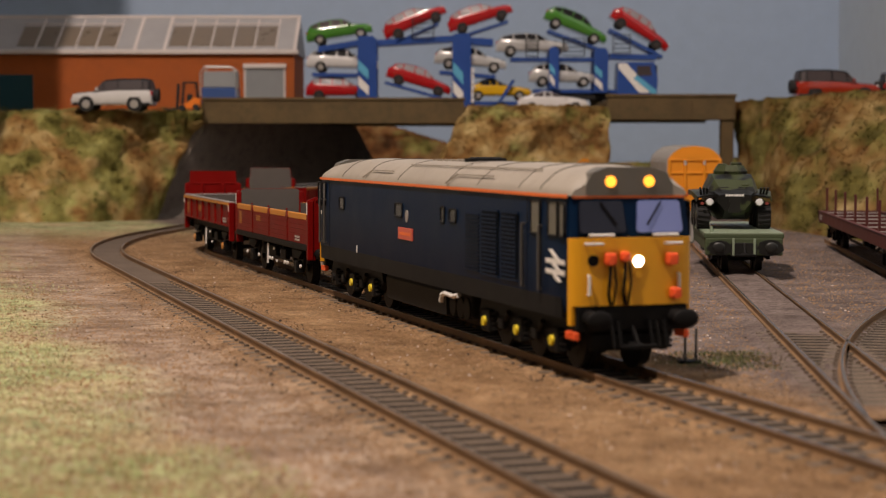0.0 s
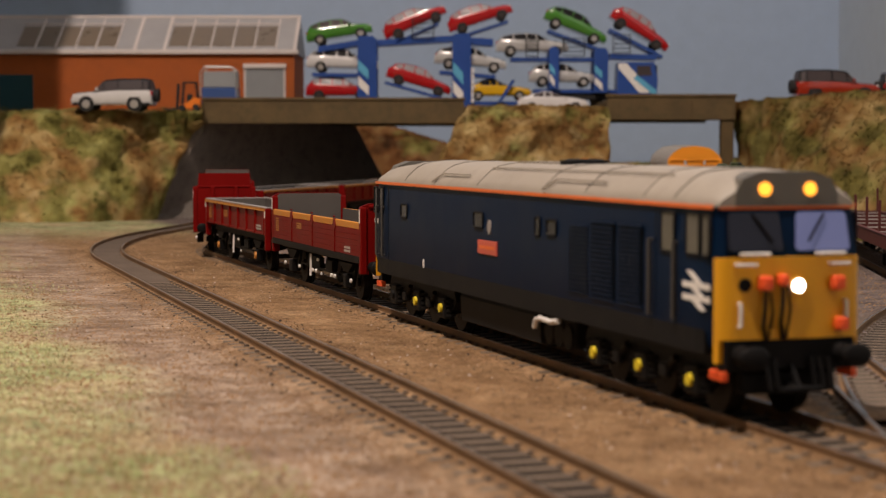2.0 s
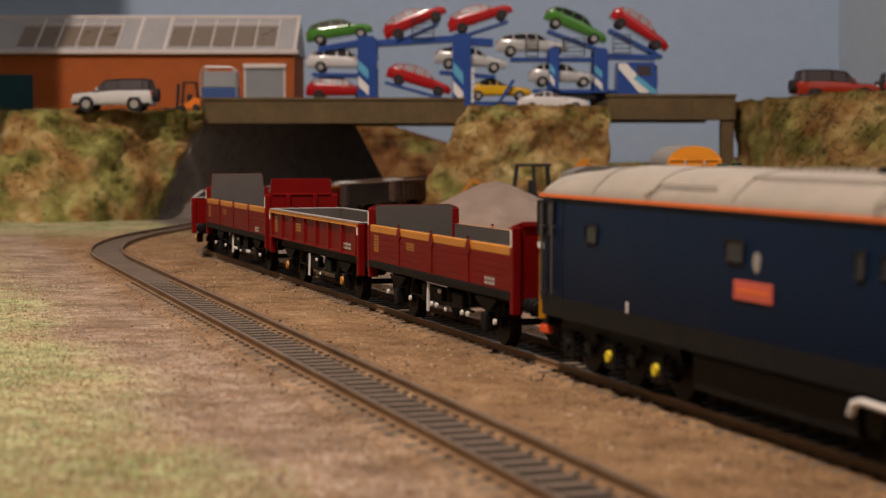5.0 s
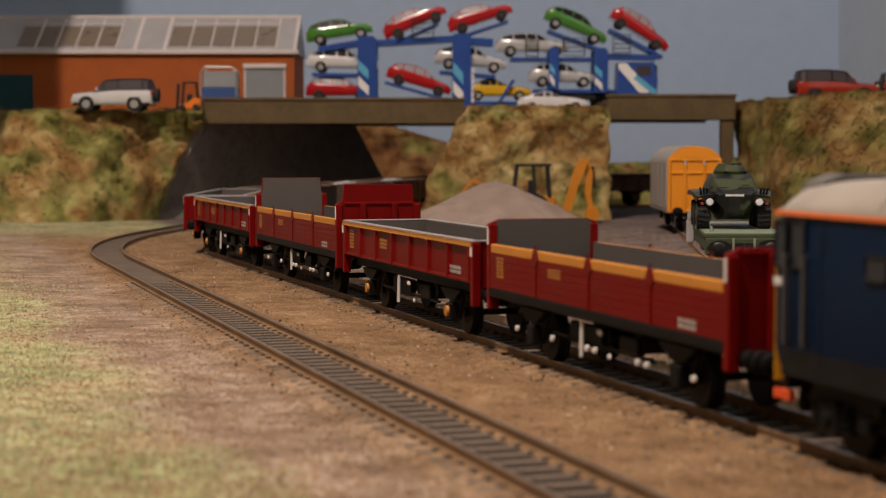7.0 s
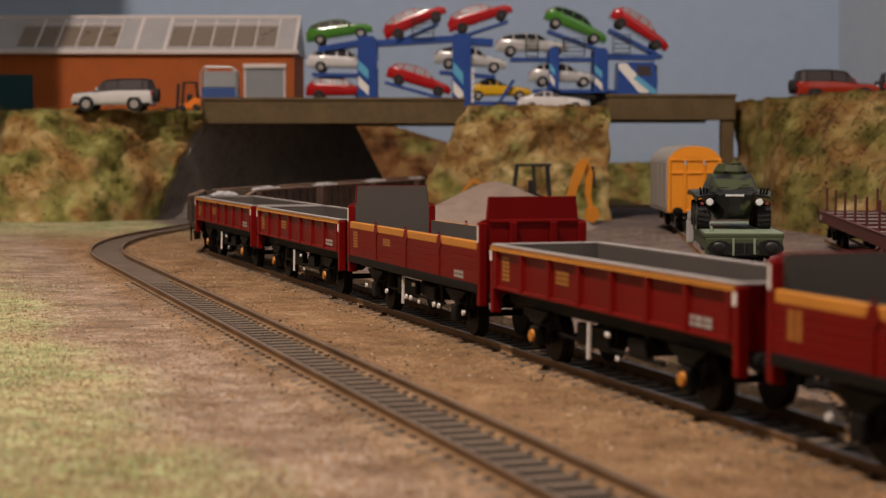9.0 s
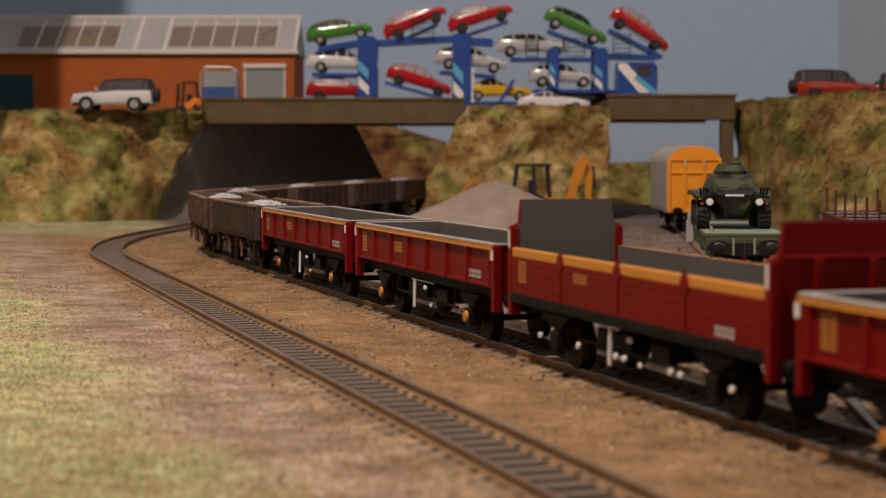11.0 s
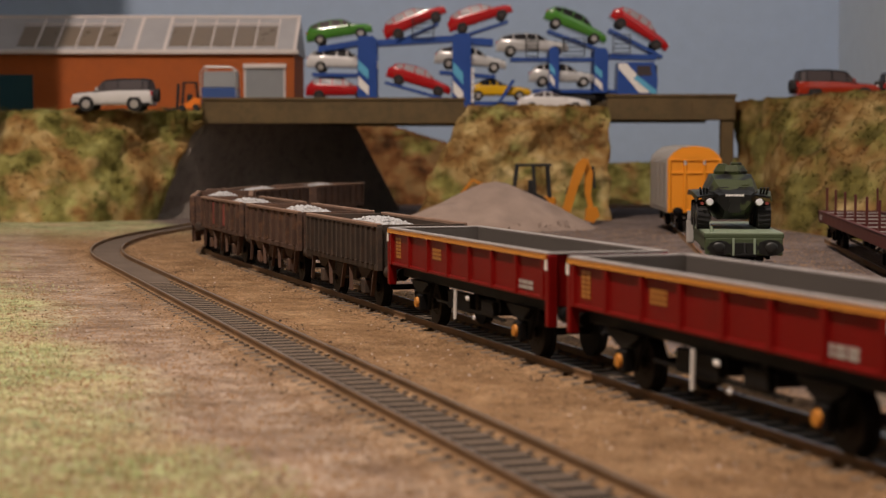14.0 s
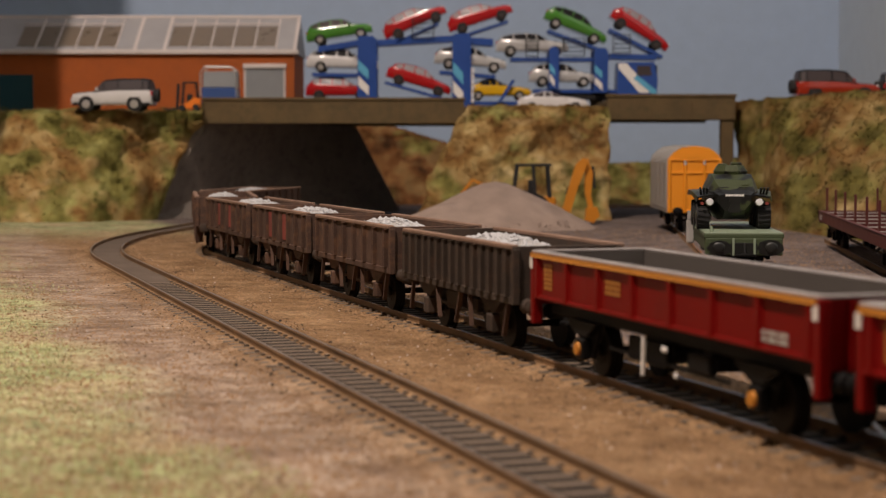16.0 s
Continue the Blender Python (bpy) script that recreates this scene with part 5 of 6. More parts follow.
def post(root, x0, x1, z0, z1):
    for y in (1541, 1573.5):
        b = bmnew()
        prism(b, [(x0, z0), (x1, z0), (x1, z1 - 3), (x1 - 3, z1), (x0 + 2, z1), (x0, z1 - 2)], y, y + 5.5)
        o = part("post", b, DECK_BLUE, root, "wide blue upright")
        if y < 1550:
            w, h = x1 - x0, z1 - z0
            for k, (a, c, m) in enumerate(((0.62, 0.36, SKY_BLUE), (0.36, 0.10, WHITE))):
                b = bmnew()
                prism(b, [(x0 + 0.6, z0 + h * a), (x1 - w * 0.42, z0 + h * (a - 0.16)), (x1 - w * 0.42, z0 + h * (c - 0.06)), (x0 + 0.6, z0 + h * (c + 0.10))], y - 0.25, y + 0.1)
                part("decal", b, m, o, "pale slanting decal")


def grille(root, x0, x1, z0, z1, y=1545):
    b = bmnew()
    n = 4
    for i in range(n + 1):
        z = z0 + (z1 - z0) * i / n
        strut(b, (x0, y, z), (x1, y, z), 0.7, 0.7)
    for x in (x0, x1):
        strut(b, (x, y, z0), (x, y, z1), 0.9, 0.9)
    part("ladder_frame", b, TYRE, root, "black ladder frame")


def build_transporters():
    root = empty("car_trailer")
    tagged(root, "blue two-deck model car trailer loaded with toy cars", "car transporter", "transporters")
    deck(root, "upper_deck", -107, 140.5, -70, 146.5, t=5)
    deck(root, "upper_deck", -57, 146, 12, 150, t=5)
    deck(root, "upper_deck", 8, 149, 43, 147, t=6)
    deck(root, "ramp", -40, 145, -4, 161, t=2.0)
    deck(root, "ramp", 12, 149, 56, 163, t=2.0)
    deck(root, "middle_deck", -112, 118, -58, 117)
    deck(root, "middle_deck", -3, 120, 45, 116)
    deck(root, "lower_deck", -118, 93.5, 70, 93.5)
    deck(root, "ramp", -50, 111, 0, 97, t=2.2)
    post(root, -73, -56.5, 96, 149)
    post(root, 8, 24, 89, 151)
    b = bmnew()
    prism(b, [(47, 93), (50, 93), (62, 112), (59, 112)], 1543, 1547)
    part("brace", b, DECK_BLUE, root, "slanting blue brace")
    b = bmnew()
    for k in range(6):
        box(b, 22.8, 26.6, 1542, 1543.4, 92.5 + k * 5, 96.5 + k * 5, 0.3)
    part("ladder", b, WHITE, root, "white ladder steps")
    grille(root, -26, -8, 147.5, 164)
    for y in (1548, 1567):
        for x in (-92, -80, 16):
            b = bmnew()
            tube(b, (x, y, 88), (x, y + 5, 88), 5.5, seg=18)
            part("wheel", b, TYRE, root, "black trailer wheel")
    root = empty("car_lorry")
    tagged(root, "blue and white model transporter lorry loaded with toy cars", "car transporter", "transporters")
    deck(root, "upper_deck", 58, 131, 130, 131, t=3)
    deck(root, "ramp", 90, 155, 137, 138, t=2.5)
    deck(root, "upper_deck", 143, 134.5, 183, 133.5, t=4.5)
    deck(root, "ramp", 143, 156, 188, 133, t=3)
    deck(root, "lower_deck", 78, 104, 150, 103.5, t=3)
    post(root, 90.5, 99, 104, 140)
    post(root, 129, 141, 101, 139)
    grille(root, 71, 81, 132, 149)
    grille(root, 103, 121, 132.5, 147)
    grille(root, 145.5, 160, 135, 150)
    b = bmnew()
    prism(b, [(149, 99), (183, 99), (184, 112), (181, 127), (150, 127)], 1546, 1574)
    cab = part("cab", b, DECK_BLUE, root, "blue lorry cab")
    b = bmnew()
    prism(b, [(150, 126), (157, 126), (178, 104), (176, 101), (168, 101), (150, 122)], 1545.6, 1546.2)
    part("decal", b, WHITE, cab, "white slanting flash")
    b = bmnew()
    prism(b, [(163, 113), (166, 116), (183, 103), (182, 100), (179, 100)], 1545.5, 1546.1)
    part("decal", b, SKY_BLUE, cab, "light blue slanting flash")
    b = bmnew()
    prism(b, [(166, 115.5), (178.5, 115.5), (177.5, 124), (166, 124)], 1545.4, 1546.0)
    part("cab_window", b, PALE_GLASS, cab, "pale cab side window")
    b = bmnew()
    prism(b, [(1549, 113), (1571, 113), (1571, 124.5), (1549, 124.5)], 181.8, 183.8, "yz")
    part("windscreen", b, TINT, cab)
    for y in (1548, 1567):
        for x in (92, 142, 174):
            b = bmnew()
            tube(b, (x, y, 93), (x, y + 5, 93), 5.8, seg=18)
            part("wheel", b, TYRE, root, "black lorry wheel")
    b = bmnew()
    box(b, 80, 150, 1549, 1571, 95, 100.5, 0.5)
    part("chassis", b, TYRE, root, "black chassis")
    b = bmnew()
    box(b, -130, 200, 1470, 1640, 80, 87.2, 0.6)
    tagged(part("roadway", b, CONCRETE, None, "flat dark roadway behind the bridges"), "", "road", "", "structure")


BRICK = paint("orange_brick", (0.38, 0.095, 0.020), 0.85, 0.10, (0.24, 0.07, 0.02), 0.3, grain=900)
CREAM = paint("cream_plastic", (0.62, 0.55, 0.52), 0.55, 0.05)
ROOF_SHEET = paint("pale_roof_sheet", (0.36, 0.345, 0.35), 0.6, 0.08)
SKYLIGHT = paint("tan_skylight", (0.19, 0.145, 0.105), 0.3, 0.1)
TEAL = paint("teal_door", (0.015, 0.065, 0.085), 0.5, 0.1)
SHUTTER = paint("grey_shutter", (0.25, 0.26, 0.27), 0.5, 0.08)


def build_shed():
    root = empty("industrial_shed")
    tagged(root, "orange brick model industrial shed with pale skylit roof", "building")
    x0, x1, y0, y1, z0, z1, zr = -470, -131, 1590, 1700, 84, 138.5, 172
    b = bmnew()
    box(b, x0, x1, y0, y1, z0, z1)
    wall = part("wall", b, BRICK, root, "orange brick wall")
    n = 26
    for k in range(n):
        b = bmnew()
        z = z0 + 4 + k * 2.05
        strut(b, (x0 + 1, y0 - 0.05, z), (x1 - 1, y0 - 0.05, z), 0.3, 0.35)
        part("brick_course", b, BRICK, wall)
    # pitched roof
    b = bmnew()
    ym = (y0 + y1) / 2
    prism(b, [(y0 - 3, z1), (ym, zr), (y1 + 3, z1), (y1 + 3, z1 - 1.5), (y0 - 3, z1 - 1.5)], x0 - 3, x1 + 1.5, "yz")
    roof = part("roof", b, ROOF_SHEET, root, "pale grey pitched roof")

    def rp(x, u, lift=0.6):
        return (x, y0 - 3 + (ym - y0 + 3) * u, z1 + (zr - z1) * u + lift)
    b = bmnew()
    box(b, x0 - 4, x1 + 4, y0 - 5, y0 - 2, z1 - 2.6, z1 + 1.2, 0.5)
    part("gutter", b, CREAM, roof, "cream gutter")
    b = bmnew()
    strut(b, rp(x0 - 3, 0.99, 1), rp(x1 + 1.5, 0.99, 1), 2.4, 2.2)
    part("ridge", b, CREAM, roof, "cream ridge")
    for x in (x1 + 0.6, -271, -245, x0 + 10):
        b = bmnew()
        strut(b, rp(x, 0.0, 0.8), rp(x, 1.0, 0.8), 1.2, 3.0)
        part("roof_bar", b, CREAM, roof, "cream roof bar")
    for xa, xb in ((-377, -288), (-247 + 4, -147)):
        m = 5
        for k in range(m):
            u0, u1 = xa + (xb - xa) * k / m, xa + (xb - xa) * (k + 1) / m
            b = bmnew()
            q = [rp(u0 + 1, 0.14, 0.7), rp(u1 - 1, 0.14, 0.7), rp(u1 - 1, 0.70, 0.7), rp(u0 + 1, 0.70, 0.7)]
            q2 = [(p[0], p[1], p[2] - 1.6) for p in q]
            loft(b, [q, q2])
            sk = part("skylight", b, SKYLIGHT, roof, "tan skylight pane")
            b = bmnew()
            strut(b, rp(u1, 0.06, 1.1), rp(u1, 0.9, 1.1), 1.1, 1.2)
            part("glazing_bar", b, CREAM, sk)
        b = bmnew()
        strut(b, rp(xa, 0.76, 1.0), rp(xb, 0.76, 1.0), 1.2, 1.2)
        part("skylight_rail", b, CREAM, roof)
    for xa, xb, z, m, nm, lab in ((-391, -361, 118, TEAL, "side_door", "dark teal door"), (-174, -140, 123.5, SHUTTER, "roller_shutter", "grey roller shutter")):
        b = bmnew()
        box(b, xa, xb, y0 - 0.6, y0 + 1, z0, z, 0.2)
        d = part(nm, b, m, root, lab)
        b = bmnew()
        for k in range(14):
            zz = z0 + 2 + k * (z - z0 - 2) / 14
            strut(b, (xa + 0.6, y0 - 0.65, zz), (xb - 0.6, y0 - 0.65, zz), 0.3, 0.5)
        part("door_ribs", b, m, d)
    b = bmnew()
    box(b, -176, -138, y0 - 3, y0 + 1, 123.5, 127.5, 0.5)
    part("lintel", b, CREAM, root, "cream shutter hood")
    for x in (-174.5, -139.5):
        b = bmnew()
        box(b, x - 0.8, x + 0.8, y0 - 1.6, y0 + 1, z0, 123.5, 0.2)
        part("door_post", b, CREAM, root)


YARD_BLUE = paint("blue_crate", (0.03, 0.07, 0.22), 0.5, 0.1)
FORK_ORANGE = paint("forklift_orange", (0.70, 0.17, 0.012), 0.45, 0.1)


def build_yard_clutter():
    root = empty("wire_cage_crate")
    tagged(root, "blue crate with grey sheet sides and a pale wire hoop", "crate")
    b = bmnew()
    box(b, -206, -176, 1540, 1560, 92, 105, 0.6)
    part("base", b, YARD_BLUE, root, "blue crate base")
    b = bmnew()
    box(b, -205, -177, 1541, 1559, 105, 119, 0.8)
    part("sheet_sides", b, SHUTTER, root, "grey sheeting")
    for y in (1540, 1560):
        b = bmnew()
        pts = [(-207, y, 97), (-207, y, 118), (-203, y, 123), (-182, y, 123), (-177, y, 119), (-176, y, 97)]
        for p, q in zip(pts, pts[1:]):
            tube(b, p, q, 0.6, seg=8)
        part("wire_hoop", b, HANDRAIL, root, "pale wire hoop")
    b = bmnew()
    box(b, -212, -170, 1535, 1565, 84, 92, 0.5)
    tagged(part("loading_dock", b, CONCRETE, None, "low dark loading dock by the shed"), "", "dock", "", "structure")
    root = empty("forklift_truck")
    tagged(root, "orange model forklift truck with a dark mast", "forklift")
    k, X0, Y0, Z0 = 1.0, -206, 1418, 83
    b = bmnew()
    prism(b, [(X0 - 1, Z0 + 2), (X0 + 15, Z0 + 2), (X0 + 16, Z0 + 9), (X0 + 11, Z0 + 10.5), (X0 + 5, Z0 + 5.5), (X0 - 1, Z0 + 5)], Y0 - 5.5, Y0 + 5.5)
    part("body", b, FORK_ORANGE, root, "orange truck body")
    b = bmnew()
    for y in (-4.6, 4.6):
        for p, q in (((X0 + 1, Z0 + 5), (X0 + 2.5, Z0 + 22)), ((X0 + 2.5, Z0 + 22), (X0 + 12, Z0 + 22)), ((X0 + 12, Z0 + 22), (X0 + 13.5, Z0 + 10))):
            strut(b, (p[0], Y0 + y, p[1]), (q[0], Y0 + y, q[1]), 1.0, 1.0)
    box(b, X0 + 2, X0 + 12.5, Y0 - 5, Y0 + 5, Z0 + 21.6, Z0 + 22.6)
    part("overhead_guard", b, TYRE, root, "black overhead guard")
    b = bmnew()
    for y in (-3.4, 3.4):
        strut(b, (X0 - 3, Y0 + y, Z0 + 1), (X0 - 1.8, Y0 + y, Z0 + 21), 1.2, 1.4)
        strut(b, (X0 - 3, Y0 + y, Z0 + 1.4), (X0 - 13, Y0 + y, Z0 + 1.4), 1.2, 0.8)
    part("mast", b, TYRE, root, "black lifting mast and forks")
    b = bmnew()
    box(b, X0 + 5, X0 + 9, Y0 - 3, Y0 + 3, Z0 + 6, Z0 + 13, 0.8)
    part("seat", b, TYRE, root)
    for x in (X0 + 1.5, X0 + 12.5):
        for y in (-5.6, 4.0):
            b = bmnew()
            tube(b, (x, Y0 + y, Z0 + 2.6), (x, Y0 + y + 1.6, Z0 + 2.6), 2.6, seg=14)
            part("wheel", b, TYRE, root, "black wheel")


GRAVEL = paint("pinkish_gravel", (0.275, 0.205, 0.168), 0.95, 0.25, grain=1800, relief=0.0003)
DIGGER = paint("digger_orange", (0.52, 0.19, 0.012), 0.45, 0.1)


def build_pile():
    root = empty("gravel_heap")
    tagged(root, "large heap of fine pinkish grey gravel", "gravel heap")
    for name, cx, cy, r, h, sd in (("mound", 37, 1285, 72, 35.5, 1), ("low_mound", 2, 1262, 44, 19.5, 2)):
        b = bmnew()
        rings = []
        for i in range(13):
            u = i / 12
            ring = []
            for k in range(40):
                a = k * math.tau / 40
                p = Vector((math.cos(a), math.sin(a), u * 3)) * 1.3 + Vector((sd * 9, 0, 0))
                rr = r * (1 - u) ** 0.92 * (1 + 0.10 * noise.noise(p)) + 2 * (u < 1)
                ring.append((cx + rr * math.cos(a), cy + rr * 0.8 * math.sin(a), -4.0 + h * (u ** 0.94 if u < 0.9 else 0.9 ** 0.94 + (u - 0.9) * 0.55) + 0.5 * noise.noise(p * 4)))
            rings.append(ring)
        loft(b, rings)
        part(name, b, GRAVEL, root, "smooth gravel slope", True)
    rng = random.Random(4)
    b = bmnew()
    for k in range(500):
        a, u = rng.uniform(math.pi, math.tau), rng.random() ** 0.5
        rr = 76 * u
        blob(b, (37 + rr * math.cos(a), 1285 + rr * 0.8 * math.sin(a), -4 + 34 * max(0, 1 - u) ** 0.95), rng.uniform(0.3, 0.9), 1, (1, 1, 0.8), 0.5, rng.random() * 40)
    tagged(part("grains", b, GRAVEL, root, "coarse loose grains"), "", "", "", "stuff")


def build_digger():
    root = empty("backhoe_digger")
    tagged(root, "orange backhoe digger with black cab behind the gravel", "digger")
    Y = 1352
    b = bmnew()
    for x0, x1, y in ((53, 56.5, -8), (66, 69, -8), (77, 80, -8), (53, 56.5, 8), (77, 80, 8)):
        strut(b, ((x0 + x1) / 2 + (0.8 if x0 < 60 else -0.3), Y + y, 41), ((x0 + x1) / 2 - (2.0 if x0 < 60 else -1.5), Y + y, 17), 2.4, 3.0)
    box(b, 54.5, 81, Y - 9, Y + 9, 40.2, 42.2, 0.5)
    part("cab_frame", b, TYRE, root, "black cab frame")
    b = bmnew()
    box(b, 57, 68, Y - 5, Y + 5, 17, 22, 1.0)
    box(b, 64, 68, Y - 5, Y + 5, 20, 30, 1.0)
    part("seat", b, TYRE, root, "black seat")
    b = bmnew()
    box(b, 52, 84, Y - 9, Y + 9, 8, 17.5, 1.0)
    box(b, 20, 53, Y - 6, Y + 6, 10, 21, 1.5)
    part("body", b, DIGGER, root, "orange digger body")
    b = bmnew()
    for y in (-9, 9):
        strut(b, (50, Y + y, 18), (22, Y + y, 30), 1.6, 3.0)
        strut(b, (22, Y + y, 30), (8, Y + y, 12), 1.6, 3.0)
    box(b, 4, 14, Y - 14, Y + 14, 5, 14, 1.0)
    part("loader_arm", b, DIGGER, root, "orange loader arms and shovel")
    b = bmnew()
    prism(b, [(89, 8), (95, 6), (101, 26), (108, 43), (105, 47), (99, 42), (94, 26)], Y - 12, Y - 8)
    part("boom", b, DIGGER, root, "orange boom")
    b = bmnew()
    prism(b, [(101, 44), (108, 46), (112, 36), (110.5, 18), (113, 8), (109, 8), (106, 20), (106, 36)], Y - 8, Y - 4)
    part("dipper_arm", b, DIGGER, root, "orange dipper arm")
    b = bmnew()
    tube(b, (92, Y - 8, 20), (101, Y - 8, 40), 0.9, seg=10)
    tube(b, (112, Y - 6, 40), (113.5, Y - 6, 24), 1.1, seg=10)
    part("ram", b, TYRE, root, "dark hydraulic ram")
    b = bmnew()
    prism(b, [(107, 9), (115, 10), (117, 3), (112, -2), (106, 0)], Y - 11, Y - 1)
    part("bucket", b, DIGGER, root, "small orange bucket")
    for x, r in ((34, 8), (68, 12)):
        for y in (-13, 9):
            b = bmnew()
            tube(b, (x, Y + y, r - 4), (x, Y + y + 5, r - 4), r, seg=24)
            w = part("wheel", b, TYRE, root, "black ribbed tyre")
            b = bmnew()
            tube(b, (x, Y + y - 0.3, r - 4), (x, Y + y + 5.3, r - 4), r * 0.5, seg=16)
            part("rim", b, DIGGER, w)


VAN_ORANGE = paint("orange_van_end", (0.70, 0.25, 0.010), 0.5, 0.07)
VAN_GREY = paint("grey_van_side", (0.33, 0.31, 0.29), 0.5, 0.08)
OLIVE = paint("olive_green", (0.046, 0.062, 0.027), 0.6, 0.15)
def camouflage(name, dark, light, scale):
    m, nt, b = material(name, 0.38, spec=0.3)
    co = coords(nt)
    c = mix(nt, ramp(nt, noise_tex(nt, co, scale, 2, 0.5), [(0.47, (0, 0, 0)), (0.50, (1, 1, 1))]), dark, light)
    c = mix(nt, 0.5, c, ramp(nt, noise_tex(nt, co, 900, 3), [(0.3, (0.6, 0.6, 0.6)), (0.7, (1.2, 1.2, 1.2))]), "MULTIPLY")
    nt.links.new(c, b.inputs["Base Color"])
    return m


OLIVE_DARK = camouflage("green_black_camouflage", (0.009, 0.009, 0.008), (0.040, 0.050, 0.020), 75)
OLIVE_PATCH = paint("black_camouflage", (0.010, 0.010, 0.009), 0.4, 0.2)
GREEN_TOP = paint("pale_green_deck", (0.22, 0.27, 0.19), 0.4, 0.1)
OXIDE = paint("oxide_red", (0.075, 0.014, 0.011), 0.55, 0.15)


def on_siding(plan, y):
    """Pose with x pointing along the line towards the viewer, front at y."""
    h = plan.seg[0][4]
    x = plan.seg[0][2] + (y - plan.seg[0][3]) / math.tan(h)
    return mpose(x, y, 0, 0, 0, math.degrees(h) + 180)


def build_van():
    root = empty("covered_van")
    tagged(root, "grey sided model rail van with bright orange end", "rail van")
    n, w = 130.0, 17.6
    sec = [(-w, 12), (-w, 46), (-w + 1.2, 48.5), (-w + 4.5, 51.8), (-9, 54.3), (0, 55.6), (9, 54.3), (w - 4.5, 51.8), (w - 1.2, 48.5), (w, 46), (w, 12)]
    b = bmnew()
    loft(b, [[(x, y, z) for y, z in sec] for x in (-n + 2, -2)])
    body = part("body", b, VAN_GREY, root, "pale grey van side and roof", True)
    for k in range(4):
        for s in (-1, 1):
            b = bmnew()
            x = -n + 4 + k * (n - 8) / 4
            box(b, x + 1, x + (n - 8) / 4 - 1, s * w - 0.5, s * w + 0.5, 14, 45, 0.3)
            part("side_door", b, VAN_GREY, body, "pale grey sliding door")
    b = bmnew()
    for k in range(7):
        x = -n + 4 + k * (n - 8) / 6
        for p, q in zip(sec[1:-1], sec[2:-1]):
            strut(b, (x, p[0], p[1] + 0.3), (x, q[0], q[1] + 0.3), 0.6, 0.5)
    part("roof_ribs", b, VAN_GREY, body)
    for x, d in ((-1.9, 1), (-n + 1.9, -1)):
        b = bmnew()
        prism(b, sec, x - 0.5, x + 0.5, "yz")
        e = part("end_wall", b, VAN_ORANGE, root, "bright orange van end")
        for y in (-w + 1.2, -6.2, 6.2, w - 1.2):
            b = bmnew()
            box(b, min(x, x + d * 2.0), max(x, x + d * 2.0), y - 0.9, y + 0.9, 12, 46.5, 0.3)
            part("end_post", b, VAN_ORANGE, e)
        for z in (13, 38, 46.5):
            b = bmnew()
            box(b, min(x, x + d * 1.5), max(x, x + d * 1.5), -w + 1, w - 1, z - 0.8, z + 0.8, 0.3)
            part("end_rail", b, VAN_ORANGE, e)
        b = bmnew()
        prism(b, [(-11, 47.6), (11, 47.6), (8, 51), (-8, 51)], x, x + d * 1.2, "yz")
        part("vent", b, VAN_ORANGE, e)
        for y in (-6.2, 6.2):
            b = bmnew()
            box(b, x + d * 1.8 - 0.3, x + d * 1.8 + 0.3, y - 0.8, y + 0.8, 43, 46, 0.2)
            part("lamp_bracket", b, HANDRAIL, e)
        buffers(root, x, d, 13.4)
    for x in (-24, -n + 24):
        b = bmnew()
        for s in (-1, 1):
            prism(b, [(x - 9, 12), (x + 9, 12), (x + 3.5, 4.6), (x - 3.5, 4.6)], s * 12 - 0.8, s * 12 + 0.8)
        part("axle_guard", b, BLACK, root)
        wheelset(root, x, 6.3)
    b = bmnew()
    box(b, -n + 3, -3, -13, 13, 10, 12.6, 0.4)
    part("underframe", b, BLACK, root, "black underframe")
    root.matrix_basis = mpose(164, 1172, 0, 0, 0, math.degrees(math.atan2(1, 0.029)) + 180)


